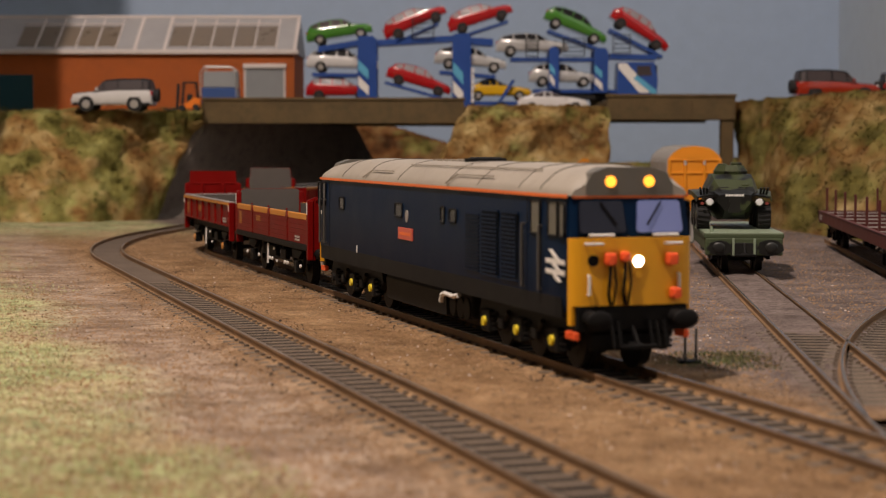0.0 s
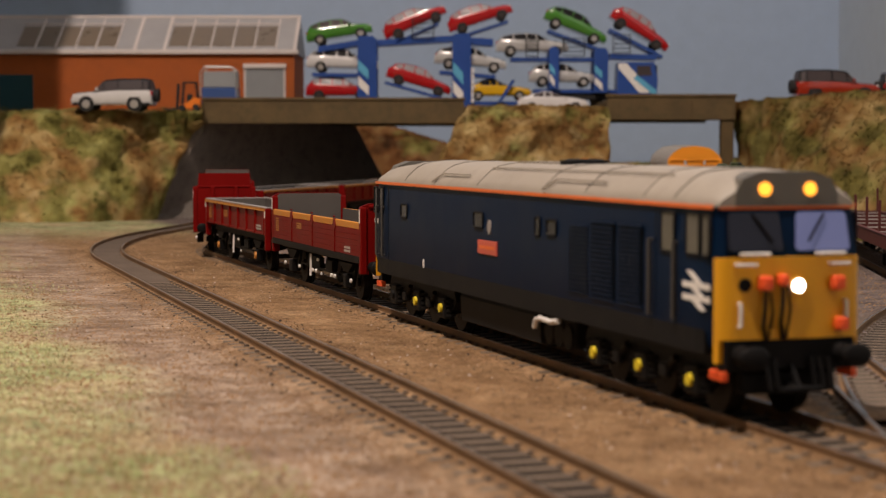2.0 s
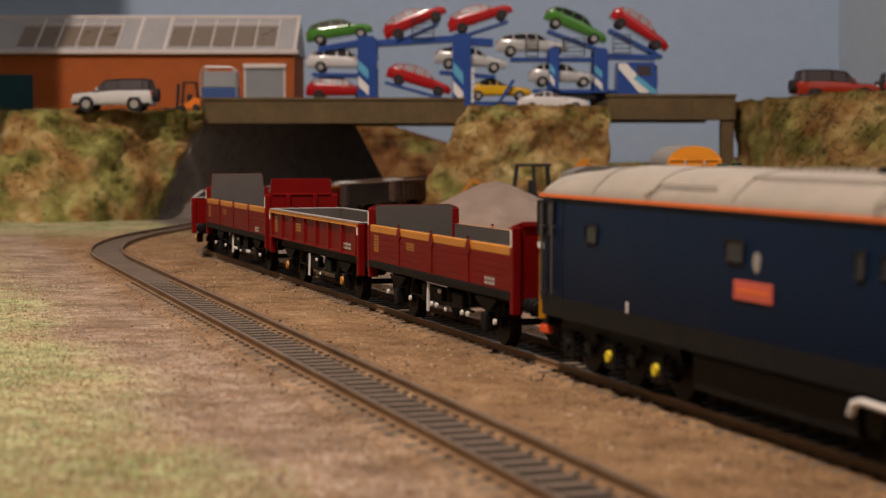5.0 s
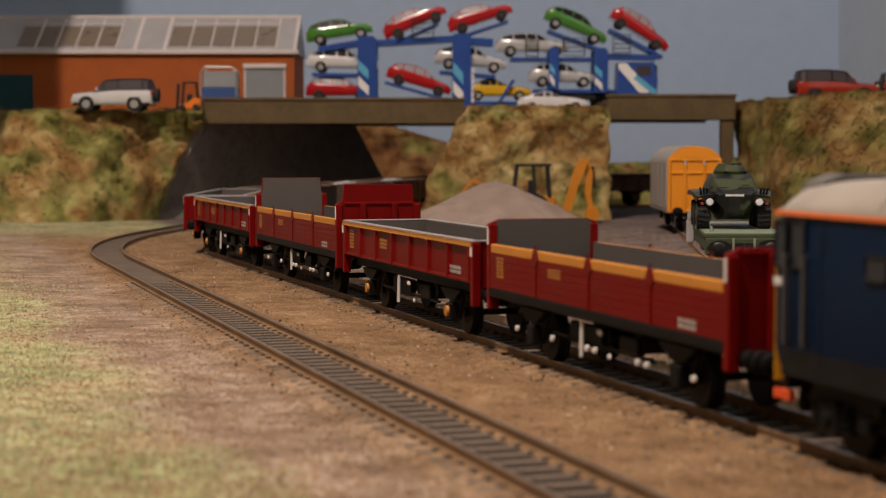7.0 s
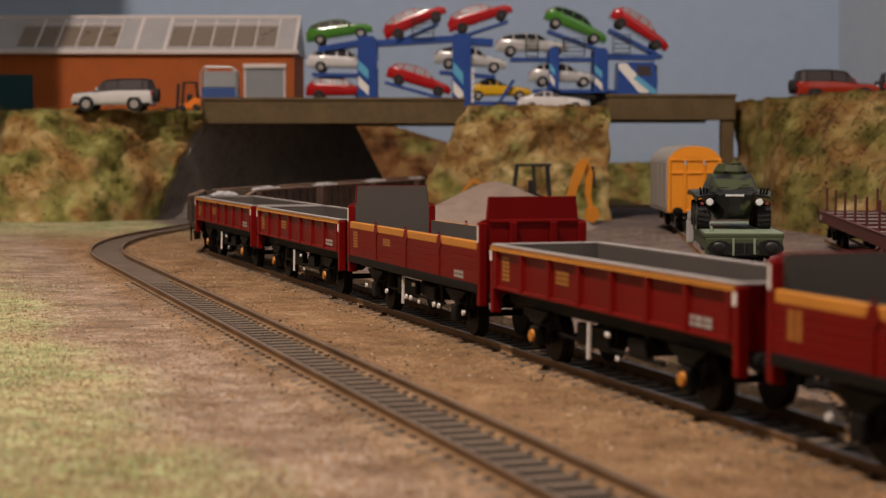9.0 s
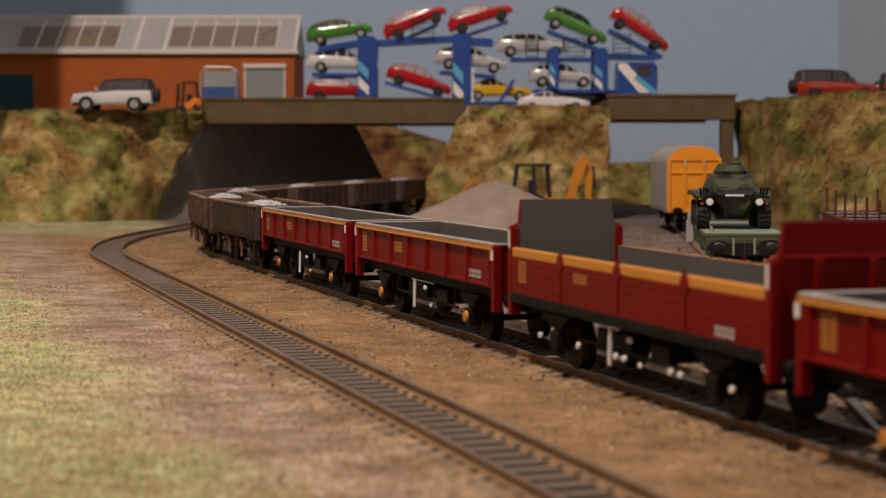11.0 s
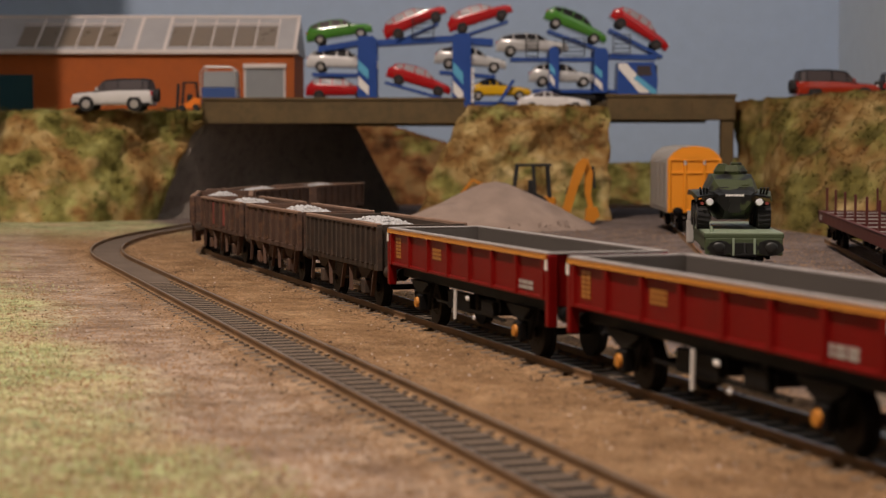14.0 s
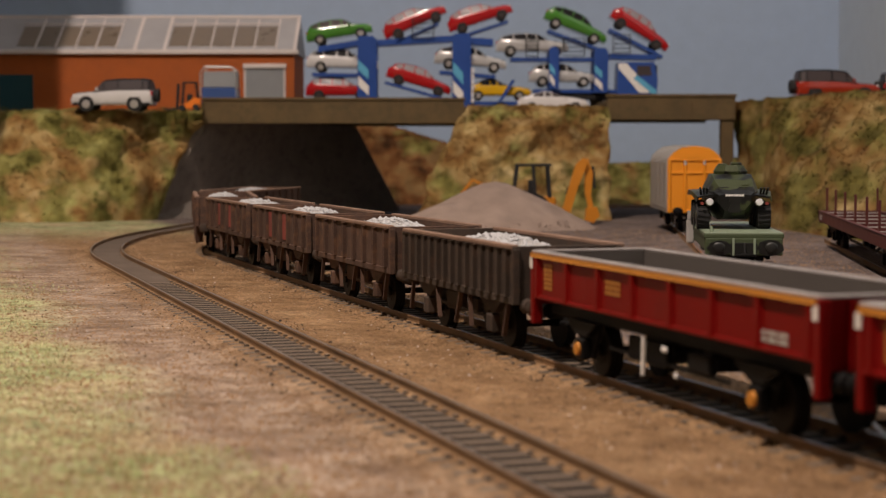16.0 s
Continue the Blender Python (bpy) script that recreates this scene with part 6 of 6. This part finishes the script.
def build_flat_wagon():
    root = empty("olive_flat_wagon")
    tagged(root, "olive green model flat wagon with black camouflage patches", "flat wagon")
    n, w = 118.0, 17.5
    b = bmnew()
    box(b, -n, 0, -w, w, 15.0, 17.2, 0.4)
    d = part("deck", b, OLIVE, root, "olive deck edge")
    b = bmnew()
    box(b, -n + 0.3, -0.3, -w + 0.4, w - 0.4, 17.1, 17.6, 0.15)
    part("deck_plate", b, GREEN_TOP, d, "pale green chequered deck plate")
    b = bmnew()
    box(b, 0.1, 0.7, -5.6, 5.6, 7.0, 13.2, 0.2)
    part("recess_shade", b, OLIVE_PATCH, d, "black slab painted as the shade of the coupling recess")
    b = bmnew()
    for k in range(9):
        for j in range(14):
            box(b, -6.2 + k * 0.62, -5.95 + k * 0.62, -7 + j * 1.0, -6.5 + j * 1.0, 17.5, 17.75)
    part("deck_studs", b, GREEN_TOP, d)
    b = bmnew()
    box(b, -1.8, 0.2, -w + 0.6, w - 0.6, 7.6, 15.3, 0.5)
    beam = part("headstock", b, OLIVE, root, "olive buffer beam with dark patches")
    for y, z, ry, rz in ((-10.5, 10.8, 5.4, 3.4), (11.4, 11.0, 5.8, 3.6)):
        b = bmnew()
        poly = [(y + ry * math.cos(k * math.tau / 18) * (1 + 0.12 * math.sin(3 * k)), z + rz * math.sin(k * math.tau / 18)) for k in range(18)]
        prism(b, poly, 0.2, 0.5, "yz")
        part("camouflage_patch", b, OLIVE_PATCH, beam, "black camouflage patch")
    buffers(root, 0.1, 1, 11.4, 11.4, (2.9, 2.4), OLIVE_PATCH)
    for y in (-4.6, 4.6):
        b = bmnew()
        box(b, 0.2, 0.9, y - 0.5, y + 0.5, 7.6, 15.2, 0.1)
        part("beam_rib", b, GREEN_TOP, beam)
    coupling(root, 0, 1, 8.0)
    for s in (-1, 1):
        b = bmnew()
        box(b, -n, -2, s * (w - 1.2) - 0.8, s * (w - 1.2) + 0.8, 10, 15.2, 0.3)
        part("sole_bar", b, OLIVE, root, "olive sole bar")
    b = bmnew()
    for y, x in ((-13.8, -5), (-w - 0.4, -46), (-w - 0.4, -80)):
        tube(b, (x, y, 17.4), (x, y, 20.4), 0.9, 0.6, 10)
    part("lashing_ring", b, GREEN_TOP, root, "pale lashing rings")
    b = bmnew()
    box(b, -92, -89, -w - 3, -w + 1, 8, 20, 0.8)
    tube(b, (-90, -w - 1, 20), (-90, -w - 1, 24), 1.6, seg=12)
    part("hand_brake", b, HANDRAIL, root, "pale hand brake stand")
    for x in (-24, -n + 24):
        b = bmnew()
        for s in (-1, 1):
            prism(b, [(x - 12, 10.5), (x + 12, 10.5), (x + 9, 5), (x - 9, 5)], s * 12 - 0.8, s * 12 + 0.8)
        part("bogie_frame", b, BLACK, root, "black bogie frame")
        for e in (-8, 8):
            wheelset(root, x + e, 5.6)
    root.matrix_basis = on_siding(SIDING, 789) @ mpose(0, 1.4, 0)


def build_armoured_car():
    root = empty("armoured_car")
    tagged(root, "dark olive model armoured car chained on a flat wagon", "armoured car")
    # faceted hull: x runs to the front
    def ring(x, pts):
        return [(x, y, z) for y, z in pts] + [(x, -y, z) for y, z in pts[::-1]]
    b = bmnew()
    loft(b, [ring(0.0, [(4.5, 9.5), (7.5, 13.5), (7.0, 17.0), (4.0, 17.5)]), ring(-5, [(5.0, 5.5), (9.5, 13.5), (9.5, 18.5), (6.0, 19.5)]), ring(-13, [(7.0, 4.5), (11.5, 14.0), (11.5, 19.0), (8.6, 24.5)]),
             ring(-20, [(7.0, 4.5), (12.5, 14.0), (12.0, 20), (9.0, 27.0)]), ring(-44, [(7.0, 4.5), (12.5, 14.0), (12.0, 20), (9.0, 27.0)]), ring(-60, [(7.0, 5.5), (11.5, 13.5), (10.5, 18.5), (7.0, 22.0)])])
    part("hull", b, OLIVE_DARK, root, "dark olive faceted hull")
    b = bmnew()
    loft(b, [[(-30 + 9.5 * k * math.cos(a), 8.0 * k * math.sin(a), z) for a in [radians(22.5 + 45 * i) for i in range(8)]] for z, k in ((26.8, 1.0), (28.5, 1.05), (31.6, 0.80))])
    tu = part("turret", b, OLIVE_DARK, root, "dark olive faceted turret")
    b = bmnew()
    box(b, -36, -30, 0.5, 5.5, 31.2, 33.0, 0.5)
    box(b, -35, -30, -5.5, -1.0, 31.2, 32.4, 0.5)
    part("hatch", b, OLIVE_DARK, tu)
    b = bmnew()
    for y in (-6.5, 2.0):
        box(b, -8, -6.6, y, y + 4.2, 19.5, 21.0, 0.2)
    part("vision_flap", b, OLIVE_PATCH, root)
    for k, (x, y) in enumerate(((-10, 5.5), (-12, -5.8), (-6, 0.5))):
        b = bmnew()
        box(b, x - 2, x + 2, y - 1.8, y + 1.8, 20.5 if k < 2 else 17.2, 22.4 if k < 2 else 18.6, 0.4)
        part("deck_box", b, OLIVE_DARK, root)
    b = bmnew()
    poly = [(y * 3.2, 11.5 + z) for y, z in ((-1, 5), (-0.6, 1), (-0.9, -3), (0.9, -3), (0.7, 1), (1, 5))]
    prism(b, poly, -1.0, 0.3, "yz")
    part("camouflage_patch", b, OLIVE_PATCH, root, "black camouflage patch")
    bp = bars(root, -4.2, 4.2, 0, 0, 1.5, WHITE, 1, 7, "marking")
    bp.matrix_basis = mpose(0.05, 0, 16.2, 0, 0, 90)
    for s in (-1, 1):
        b = bmnew()
        loft(b, [[(-3, s * 8, 17.6), (-3, s * 16.5, 16.2), (-3, s * 17, 13.5), (-3, s * 16, 15.4), (-3, s * 8, 16.6)], [(-22, s * 8, 19), (-22, s * 18.2, 18.4), (-22, s * 18.4, 16.5), (-22, s * 17, 17.4), (-22, s * 8, 18.0)],
                 [(-56, s * 8, 19), (-56, s * 18.2, 18.4), (-56, s * 18.4, 15.5), (-56, s * 17, 17.4), (-56, s * 8, 18.0)]])
        part("mudguard", b, OLIVE_DARK, root, "glossy dark olive mudguard")
        b = bmnew()
        tube(b, (-3.5, s * 11.2, 13.6), (-0.8, s * 11.2, 13.6), 2.0, 2.1, 16)
        h = part("headlamp", b, OLIVE_DARK, root, "dark headlamp shell")
        b = bmnew()
        tube(b, (-0.9, s * 11.2, 13.6), (-0.3, s * 11.2, 13.6), 1.8, 1.4, 16)
        part("lens", b, LENS, h, "pale round headlamp lens")
        b = bmnew()
        tube(b, (-2, s * 14.6, 13.0), (-1, s * 14.6, 13.0), 0.8, seg=10)
        part("side_lamp", b, RUST_RED, root, "small reddish side lamp")
        b = bmnew()
        for k in range(3):
            tube(b, (-7, s * 13.5 + (k - 1) * 1.3, 17.2), (-5.4, s * 13.8 + (k - 1) * 1.6, 20.6), 0.55, seg=8)
        part("smoke_launcher", b, OLIVE_PATCH, root, "dark smoke launcher tubes")
        for x in (-10, -31, -50):
            b = bmnew()
            tube(b, (x, s * 11.0, 6.6), (x, s * 16.8, 6.6), 6.6, 6.3, 24)
            w = part("wheel", b, TYRE, root, "black rubber wheel")
            b = bmnew()
            tube(b, (x, s * 16.0, 6.6), (x, s * 17.0, 6.6), 3.2, 2.6, 14)
            part("hub", b, OLIVE_DARK, w)
            b = bmnew()
            for k in range(18):
                a = k * math.tau / 18
                strut(b, (x + 6.5 * math.cos(a), s * 11.2, 6.6 + 6.5 * math.sin(a)), (x + 6.5 * math.cos(a + 0.1), s * 16.4, 6.6 + 6.5 * math.sin(a + 0.1)), 0.7, 0.9)
            part("tread", b, TYRE, w)
    root.matrix_basis = on_siding(SIDING, 818) @ mpose(0, -0.5, 17.6) @ Matrix.Diagonal((1, 1, 0.92, 1))


def build_bolster_wagon():
    root = empty("bogie_bolster_wagon")
    tagged(root, "oxide red model bogie bolster wagon with upright stanchions", "flat wagon")
    n, w = 300.0, 16.5
    for s in (-1, 1):
        b = bmnew()
        box(b, -n, 0, s * w - 0.8, s * w + 0.8, 12.6, 18.4, 0.3)
        sb = part("side_beam", b, OXIDE, root, "oxide red side beam")
        b = bmnew()
        box(b, -n, 0, s * w - 1.1, s * w + 1.1, 18.4, 18.9, 0.15)
        part("beam_edge", b, OXIDE, sb, "worn paler beam edge")
    b = bmnew()
    box(b, -n, 0, -w, w, 14.5, 15.4, 0.2)
    part("floor_plate", b, BLACK, root, "dark wagon floor")
    for x in (-0.8, -n + 0.8):
        b = bmnew()
        box(b, x - 0.8, x + 0.8, -w, w, 11.6, 18.8, 0.3)
        part("headstock", b, OXIDE, root)
    for k in range(7):
        x = -n + 14 + k * (n - 28) / 6
        b = bmnew()
        box(b, x - 2.2, x + 2.2, -w + 1, w - 1, 15.2, 18.0, 0.3)
        bo = part("bolster", b, OXIDE, root, "dark red bolster")
        b = bmnew()
        box(b, x + 1.6, x + 2.3, -w + 1.2, w - 1.2, 17.9, 18.4, 0.1)
        part("bolster_edge", b, HANDRAIL, bo, "pale worn edge")
        for s in (-1, 1):
            b = bmnew()
            box(b, x - 0.6, x + 0.6, s * (w - 2.6) - 0.6, s * (w - 2.6) + 0.6, 17.5, 32, 0.15)
            part("stanchion", b, OXIDE, bo, "oxide red stanchion")
    bars(root, -n + 8, -n + 20, -w - 0.85, 14.0, 17.0, HANDRAIL, 2, 3)
    for c in (-34, -n + 34):
        b = bmnew()
        for s in (-1, 1):
            prism(b, [(c - 21, 10), (c - 14, 12.5), (c + 14, 12.5), (c + 21, 10), (c + 17, 4.6), (c + 9, 4.6), (c + 5, 8), (c - 5, 8), (c - 9, 4.6), (c - 17, 4.6)], s * 12 - 1, s * 12 + 1)
            for e in (-13, 13):
                box(b, c + e - 2.4, c + e + 2.4, s * 13.2 - 1, s * 13.2 + 1, 4.2, 9.4, 0.4)
        part("bogie_frame", b, BLACK, root, "black bogie frame")
        for e in (-13, 13):
            wheelset(root, c + e, 6.3)
    b = bmnew()
    for s in (-1, 1):
        strut(b, (-60, s * 10, 14), (-100, s * 10, 7), 1.0, 1.0)
        strut(b, (-100, s * 10, 7), (-200, s * 10, 7), 1.0, 1.0)
        strut(b, (-200, s * 10, 7), (-240, s * 10, 14), 1.0, 1.0)
    part("truss_rod", b, BLACK, root, "dark truss rods")
    root.matrix_basis = on_siding(YARD, 728)


def build_lever():
    root = empty("point_lever")
    tagged(root, "small grey twin-post point lever beside the siding", "point lever")
    for x in (65.6, 68.6):
        b = bmnew()
        box(b, x - 0.35, x + 0.35, 485, 485.7, -3.5, 6.5, 0.1)
        part("post", b, DOOR_RAIL, root, "thin grey post")
    b = bmnew()
    box(b, 64, 70, 483, 488, -4, -2.2, 0.3)
    part("base", b, SKIRT, root, "dark base")


build_lever()
build_transporters()
build_cars()
build_shed()
build_yard_clutter()
build_pile()
build_digger()
build_van()
build_flat_wagon()
build_armoured_car()
build_bolster_wagon()


# ---- loose ground cover ----
PEBBLE = paint("pebble", (0.30, 0.185, 0.10), 0.9, 0.4, grain=600)
PALE_PEBBLE = paint("pale_pebble", (0.55, 0.46, 0.40), 0.7, 0.2, grain=600)
DARK_PEBBLE = paint("dark_pebble", (0.055, 0.038, 0.026), 0.9, 0.3, grain=600)
FIBRE = bank_material("static_grass", [(0.3, (0.40, 0.27, 0.14)), (0.5, (0.52, 0.40, 0.22)), (0.7, (0.62, 0.52, 0.32))], [(0.32, (0.24, 0.28, 0.09)), (0.5, (0.40, 0.43, 0.20)), (0.68, (0.54, 0.56, 0.30))], 0.53)


WEED = bank_material("weed_flock", [(0.3, (0.05, 0.035, 0.02)), (0.7, (0.16, 0.11, 0.06))], [(0.3, (0.03, 0.04, 0.012)), (0.7, (0.12, 0.14, 0.05))], 0.5)


def lumps(name, count, mat, label, place, size, seed):
    """Many small angular grains in one mesh."""
    rng = random.Random(seed)
    vs, fs = [], []
    base = [Vector((1, 0, -0.4)), Vector((-0.5, 0.87, -0.4)), Vector((-0.5, -0.87, -0.4)), Vector((0.1, 0.1, 0.8)), Vector((0.4, -0.5, 0.5))]
    tri = [(0, 1, 3), (1, 2, 3), (2, 4, 3), (0, 3, 4), (2, 0, 4), (0, 2, 1)]
    for k in range(count):
        c = place(rng)
        if c is None:
            continue
        s, a = rng.uniform(*size) * (0.6 + 0.8 * rng.random() ** 3), rng.uniform(0, math.tau)
        n0 = len(vs)
        for p in base:
            x, y = p.x * math.cos(a) - p.y * math.sin(a), p.x * math.sin(a) + p.y * math.cos(a)
            vs.append(((c[0] + x * s) * MM, (c[1] + y * s * 0.8) * MM, (c[2] + p.z * s * 0.7) * MM))
        fs += [(n0 + i, n0 + j, n0 + l) for i, j, l in tri]
    me = bpy.data.meshes.new(name)
    me.from_pydata(vs, [], fs)
    me.materials.append(mat)
    return tagged(new(name, me), label, "ground cover", "", "stuff")


def anywhere(rng):
    y = 270 + 1000 * rng.random() ** 1.6
    x = rng.uniform(-0.27, 0.27) * y
    return x, y, ground_height(x, y) + 0.15


def by_rails(rng):
    plan = LOOP if rng.random() < 0.55 else MAIN
    lo, hi = (560, 1500) if plan is LOOP else (1120, 1800)
    s = rng.uniform(lo, hi)
    off = rng.choice((-1, 1)) * rng.uniform(9.5, 21)
    x, y, h = plan.side(s, off)
    return x, y, -2.5


def between(rng):
    s = rng.uniform(560, 1500)
    x, y, h = LOOP.side(s, rng.uniform(-7.2, 7.2))
    return x, y, -2.75


def build_cover():
    lumps("loose_grit", 60000, PEBBLE, "loose brown grit on the ground", anywhere, (0.25, 0.6), 1)
    lumps("pale_grit", 2600, PALE_PEBBLE, "scattered pale chips on the ground", anywhere, (0.2, 0.5), 2)
    lumps("dark_grit", 3500, DARK_PEBBLE, "scattered dark crumbs on the ground", anywhere, (0.2, 0.5), 3)
    lumps("ballast_chips", 7000, PEBBLE, "brown ballast chips beside the rails", by_rails, (0.25, 0.65), 4)
    lumps("dark_ballast_chips", 900, DARK_PEBBLE, "dark ballast chips beside the rails", by_rails, (0.3, 0.7), 5)
    lumps("bed_chips", 900, PEBBLE, "fine chips between the rails", between, (0.2, 0.5), 6)
    rng = random.Random(9)
    vs, fs = [], []
    for k in range(34000):
        y = 265 + 900 * rng.random() ** 1.5
        x = -rng.uniform(-0.02, 0.265) * y
        left = 115.4 - 0.3114 * y - x
        p = noise.noise(Vector((x * 0.011, y * 0.011, 3.3)))
        if left < 52 + 34 * p or rng.random() < 0.25 - 0.5 * p:
            continue
        c = Vector((x, y, ground_height(x, y) - 0.1))
        for _ in range(2):
            d = Vector((rng.gauss(0, 0.8), rng.gauss(0, 0.8), rng.uniform(0.25, 0.9))).normalized() * rng.uniform(0.8, 2.0)
            e = Vector((-d.y, d.x, 0)).normalized() * 0.14
            n0 = len(vs)
            vs += [tuple((c + e) * MM), tuple((c - e) * MM), tuple((c + d) * MM)]
            fs.append((n0, n0 + 1, n0 + 2))
    me = bpy.data.meshes.new("static_grass")
    me.from_pydata(vs, [], fs)
    me.materials.append(FIBRE)
    tagged(new("static_grass", me), "short pale green and straw static grass", "grass", "", "stuff")
    vs, fs = [], []
    for k in range(2600):
        a, q = rng.uniform(0, math.tau), rng.random() ** 0.6
        x, y = 80 + 24 * q * math.cos(a), 492 + 26 * q * math.sin(a)
        c = Vector((x, y, ground_height(x, y) - 0.2))
        d = Vector((rng.gauss(0, 0.8), rng.gauss(0, 0.8), rng.uniform(0.3, 1.0))).normalized() * rng.uniform(1.0, 3.2) * (1.1 - q * 0.6)
        e = Vector((-d.y, d.x, 0)).normalized() * 0.18
        n0 = len(vs)
        vs += [tuple((c + e) * MM), tuple((c - e) * MM), tuple((c + d) * MM)]
        fs.append((n0, n0 + 1, n0 + 2))
    me = bpy.data.meshes.new("weeds")
    me.from_pydata(vs, [], fs)
    me.materials.append(WEED)
    tagged(new("weeds", me), "dark olive weeds round the point lever", "grass", "", "stuff")


build_cover()


# ---- movement: how far the train has come along its line (millimetres of line distance ahead) ----
NOSE = [(0.0, 442.0), (0.5, 425.0), (1.0, 406.5), (1.5, 386.5), (2.0, 365.4), (2.5, 343.2), (3.0, 319.4), (3.5, 295.2), (4.0, 269.8), (4.5, 243.2), (5.0, 215.6),
        (5.5, 187.0), (6.0, 157.8), (6.5, 127.4), (7.0, 95.2), (7.5, 61.4), (8.0, 23.4), (8.5, -18.3), (9.0, -60.9), (9.5, -103.2), (10.0, -144.8), (10.5, -185.4),
        (11.0, -224.4), (11.5, -260.8), (12.0, -294.0), (12.5, -325.6), (13.0, -357.0), (13.5, -387.4), (14.0, -417.8), (14.5, -449.0), (15.0, -480.8), (15.5, -513.5), (16.0, -547.2)]


def nose_s(y):
    return (y + 800.0) * math.hypot(1, 0.3144)


def on_line(s_front, a, b):
    """The pose of a vehicle with its front at s_front and its pivots a and b behind it."""
    xa, ya, _ = MAIN.at(s_front + a)
    xb, yb, _ = MAIN.at(s_front + b)
    h = math.atan2(ya - yb, xa - xb)
    return mpose(xa + a * math.cos(h), ya + a * math.sin(h), 0, 0, 0, math.degrees(h))


def motions():
    for root, gap, a, b, wheels in TRAIN:
        lean = mpose(0, 0.5 if gap < 0 else 0, 0)
        walk(root, [(t, on_line(nose_s(y) + gap, a, b) @ lean) for t, y in NOSE])
        for w, x, r in wheels:
            rows, n = [], 160
            for i in range(n + 1):
                t = i / 10
                j = min(int(t * 2), 31)
                k = t * 2 - j
                y = NOSE[j][1] * (1 - k) + NOSE[j + 1][1] * k
                rows.append((t, mpose(x, 0, r, 0, math.degrees((440 - y) * 1.048 / r), 0)))
            walk(w, rows)


motions()
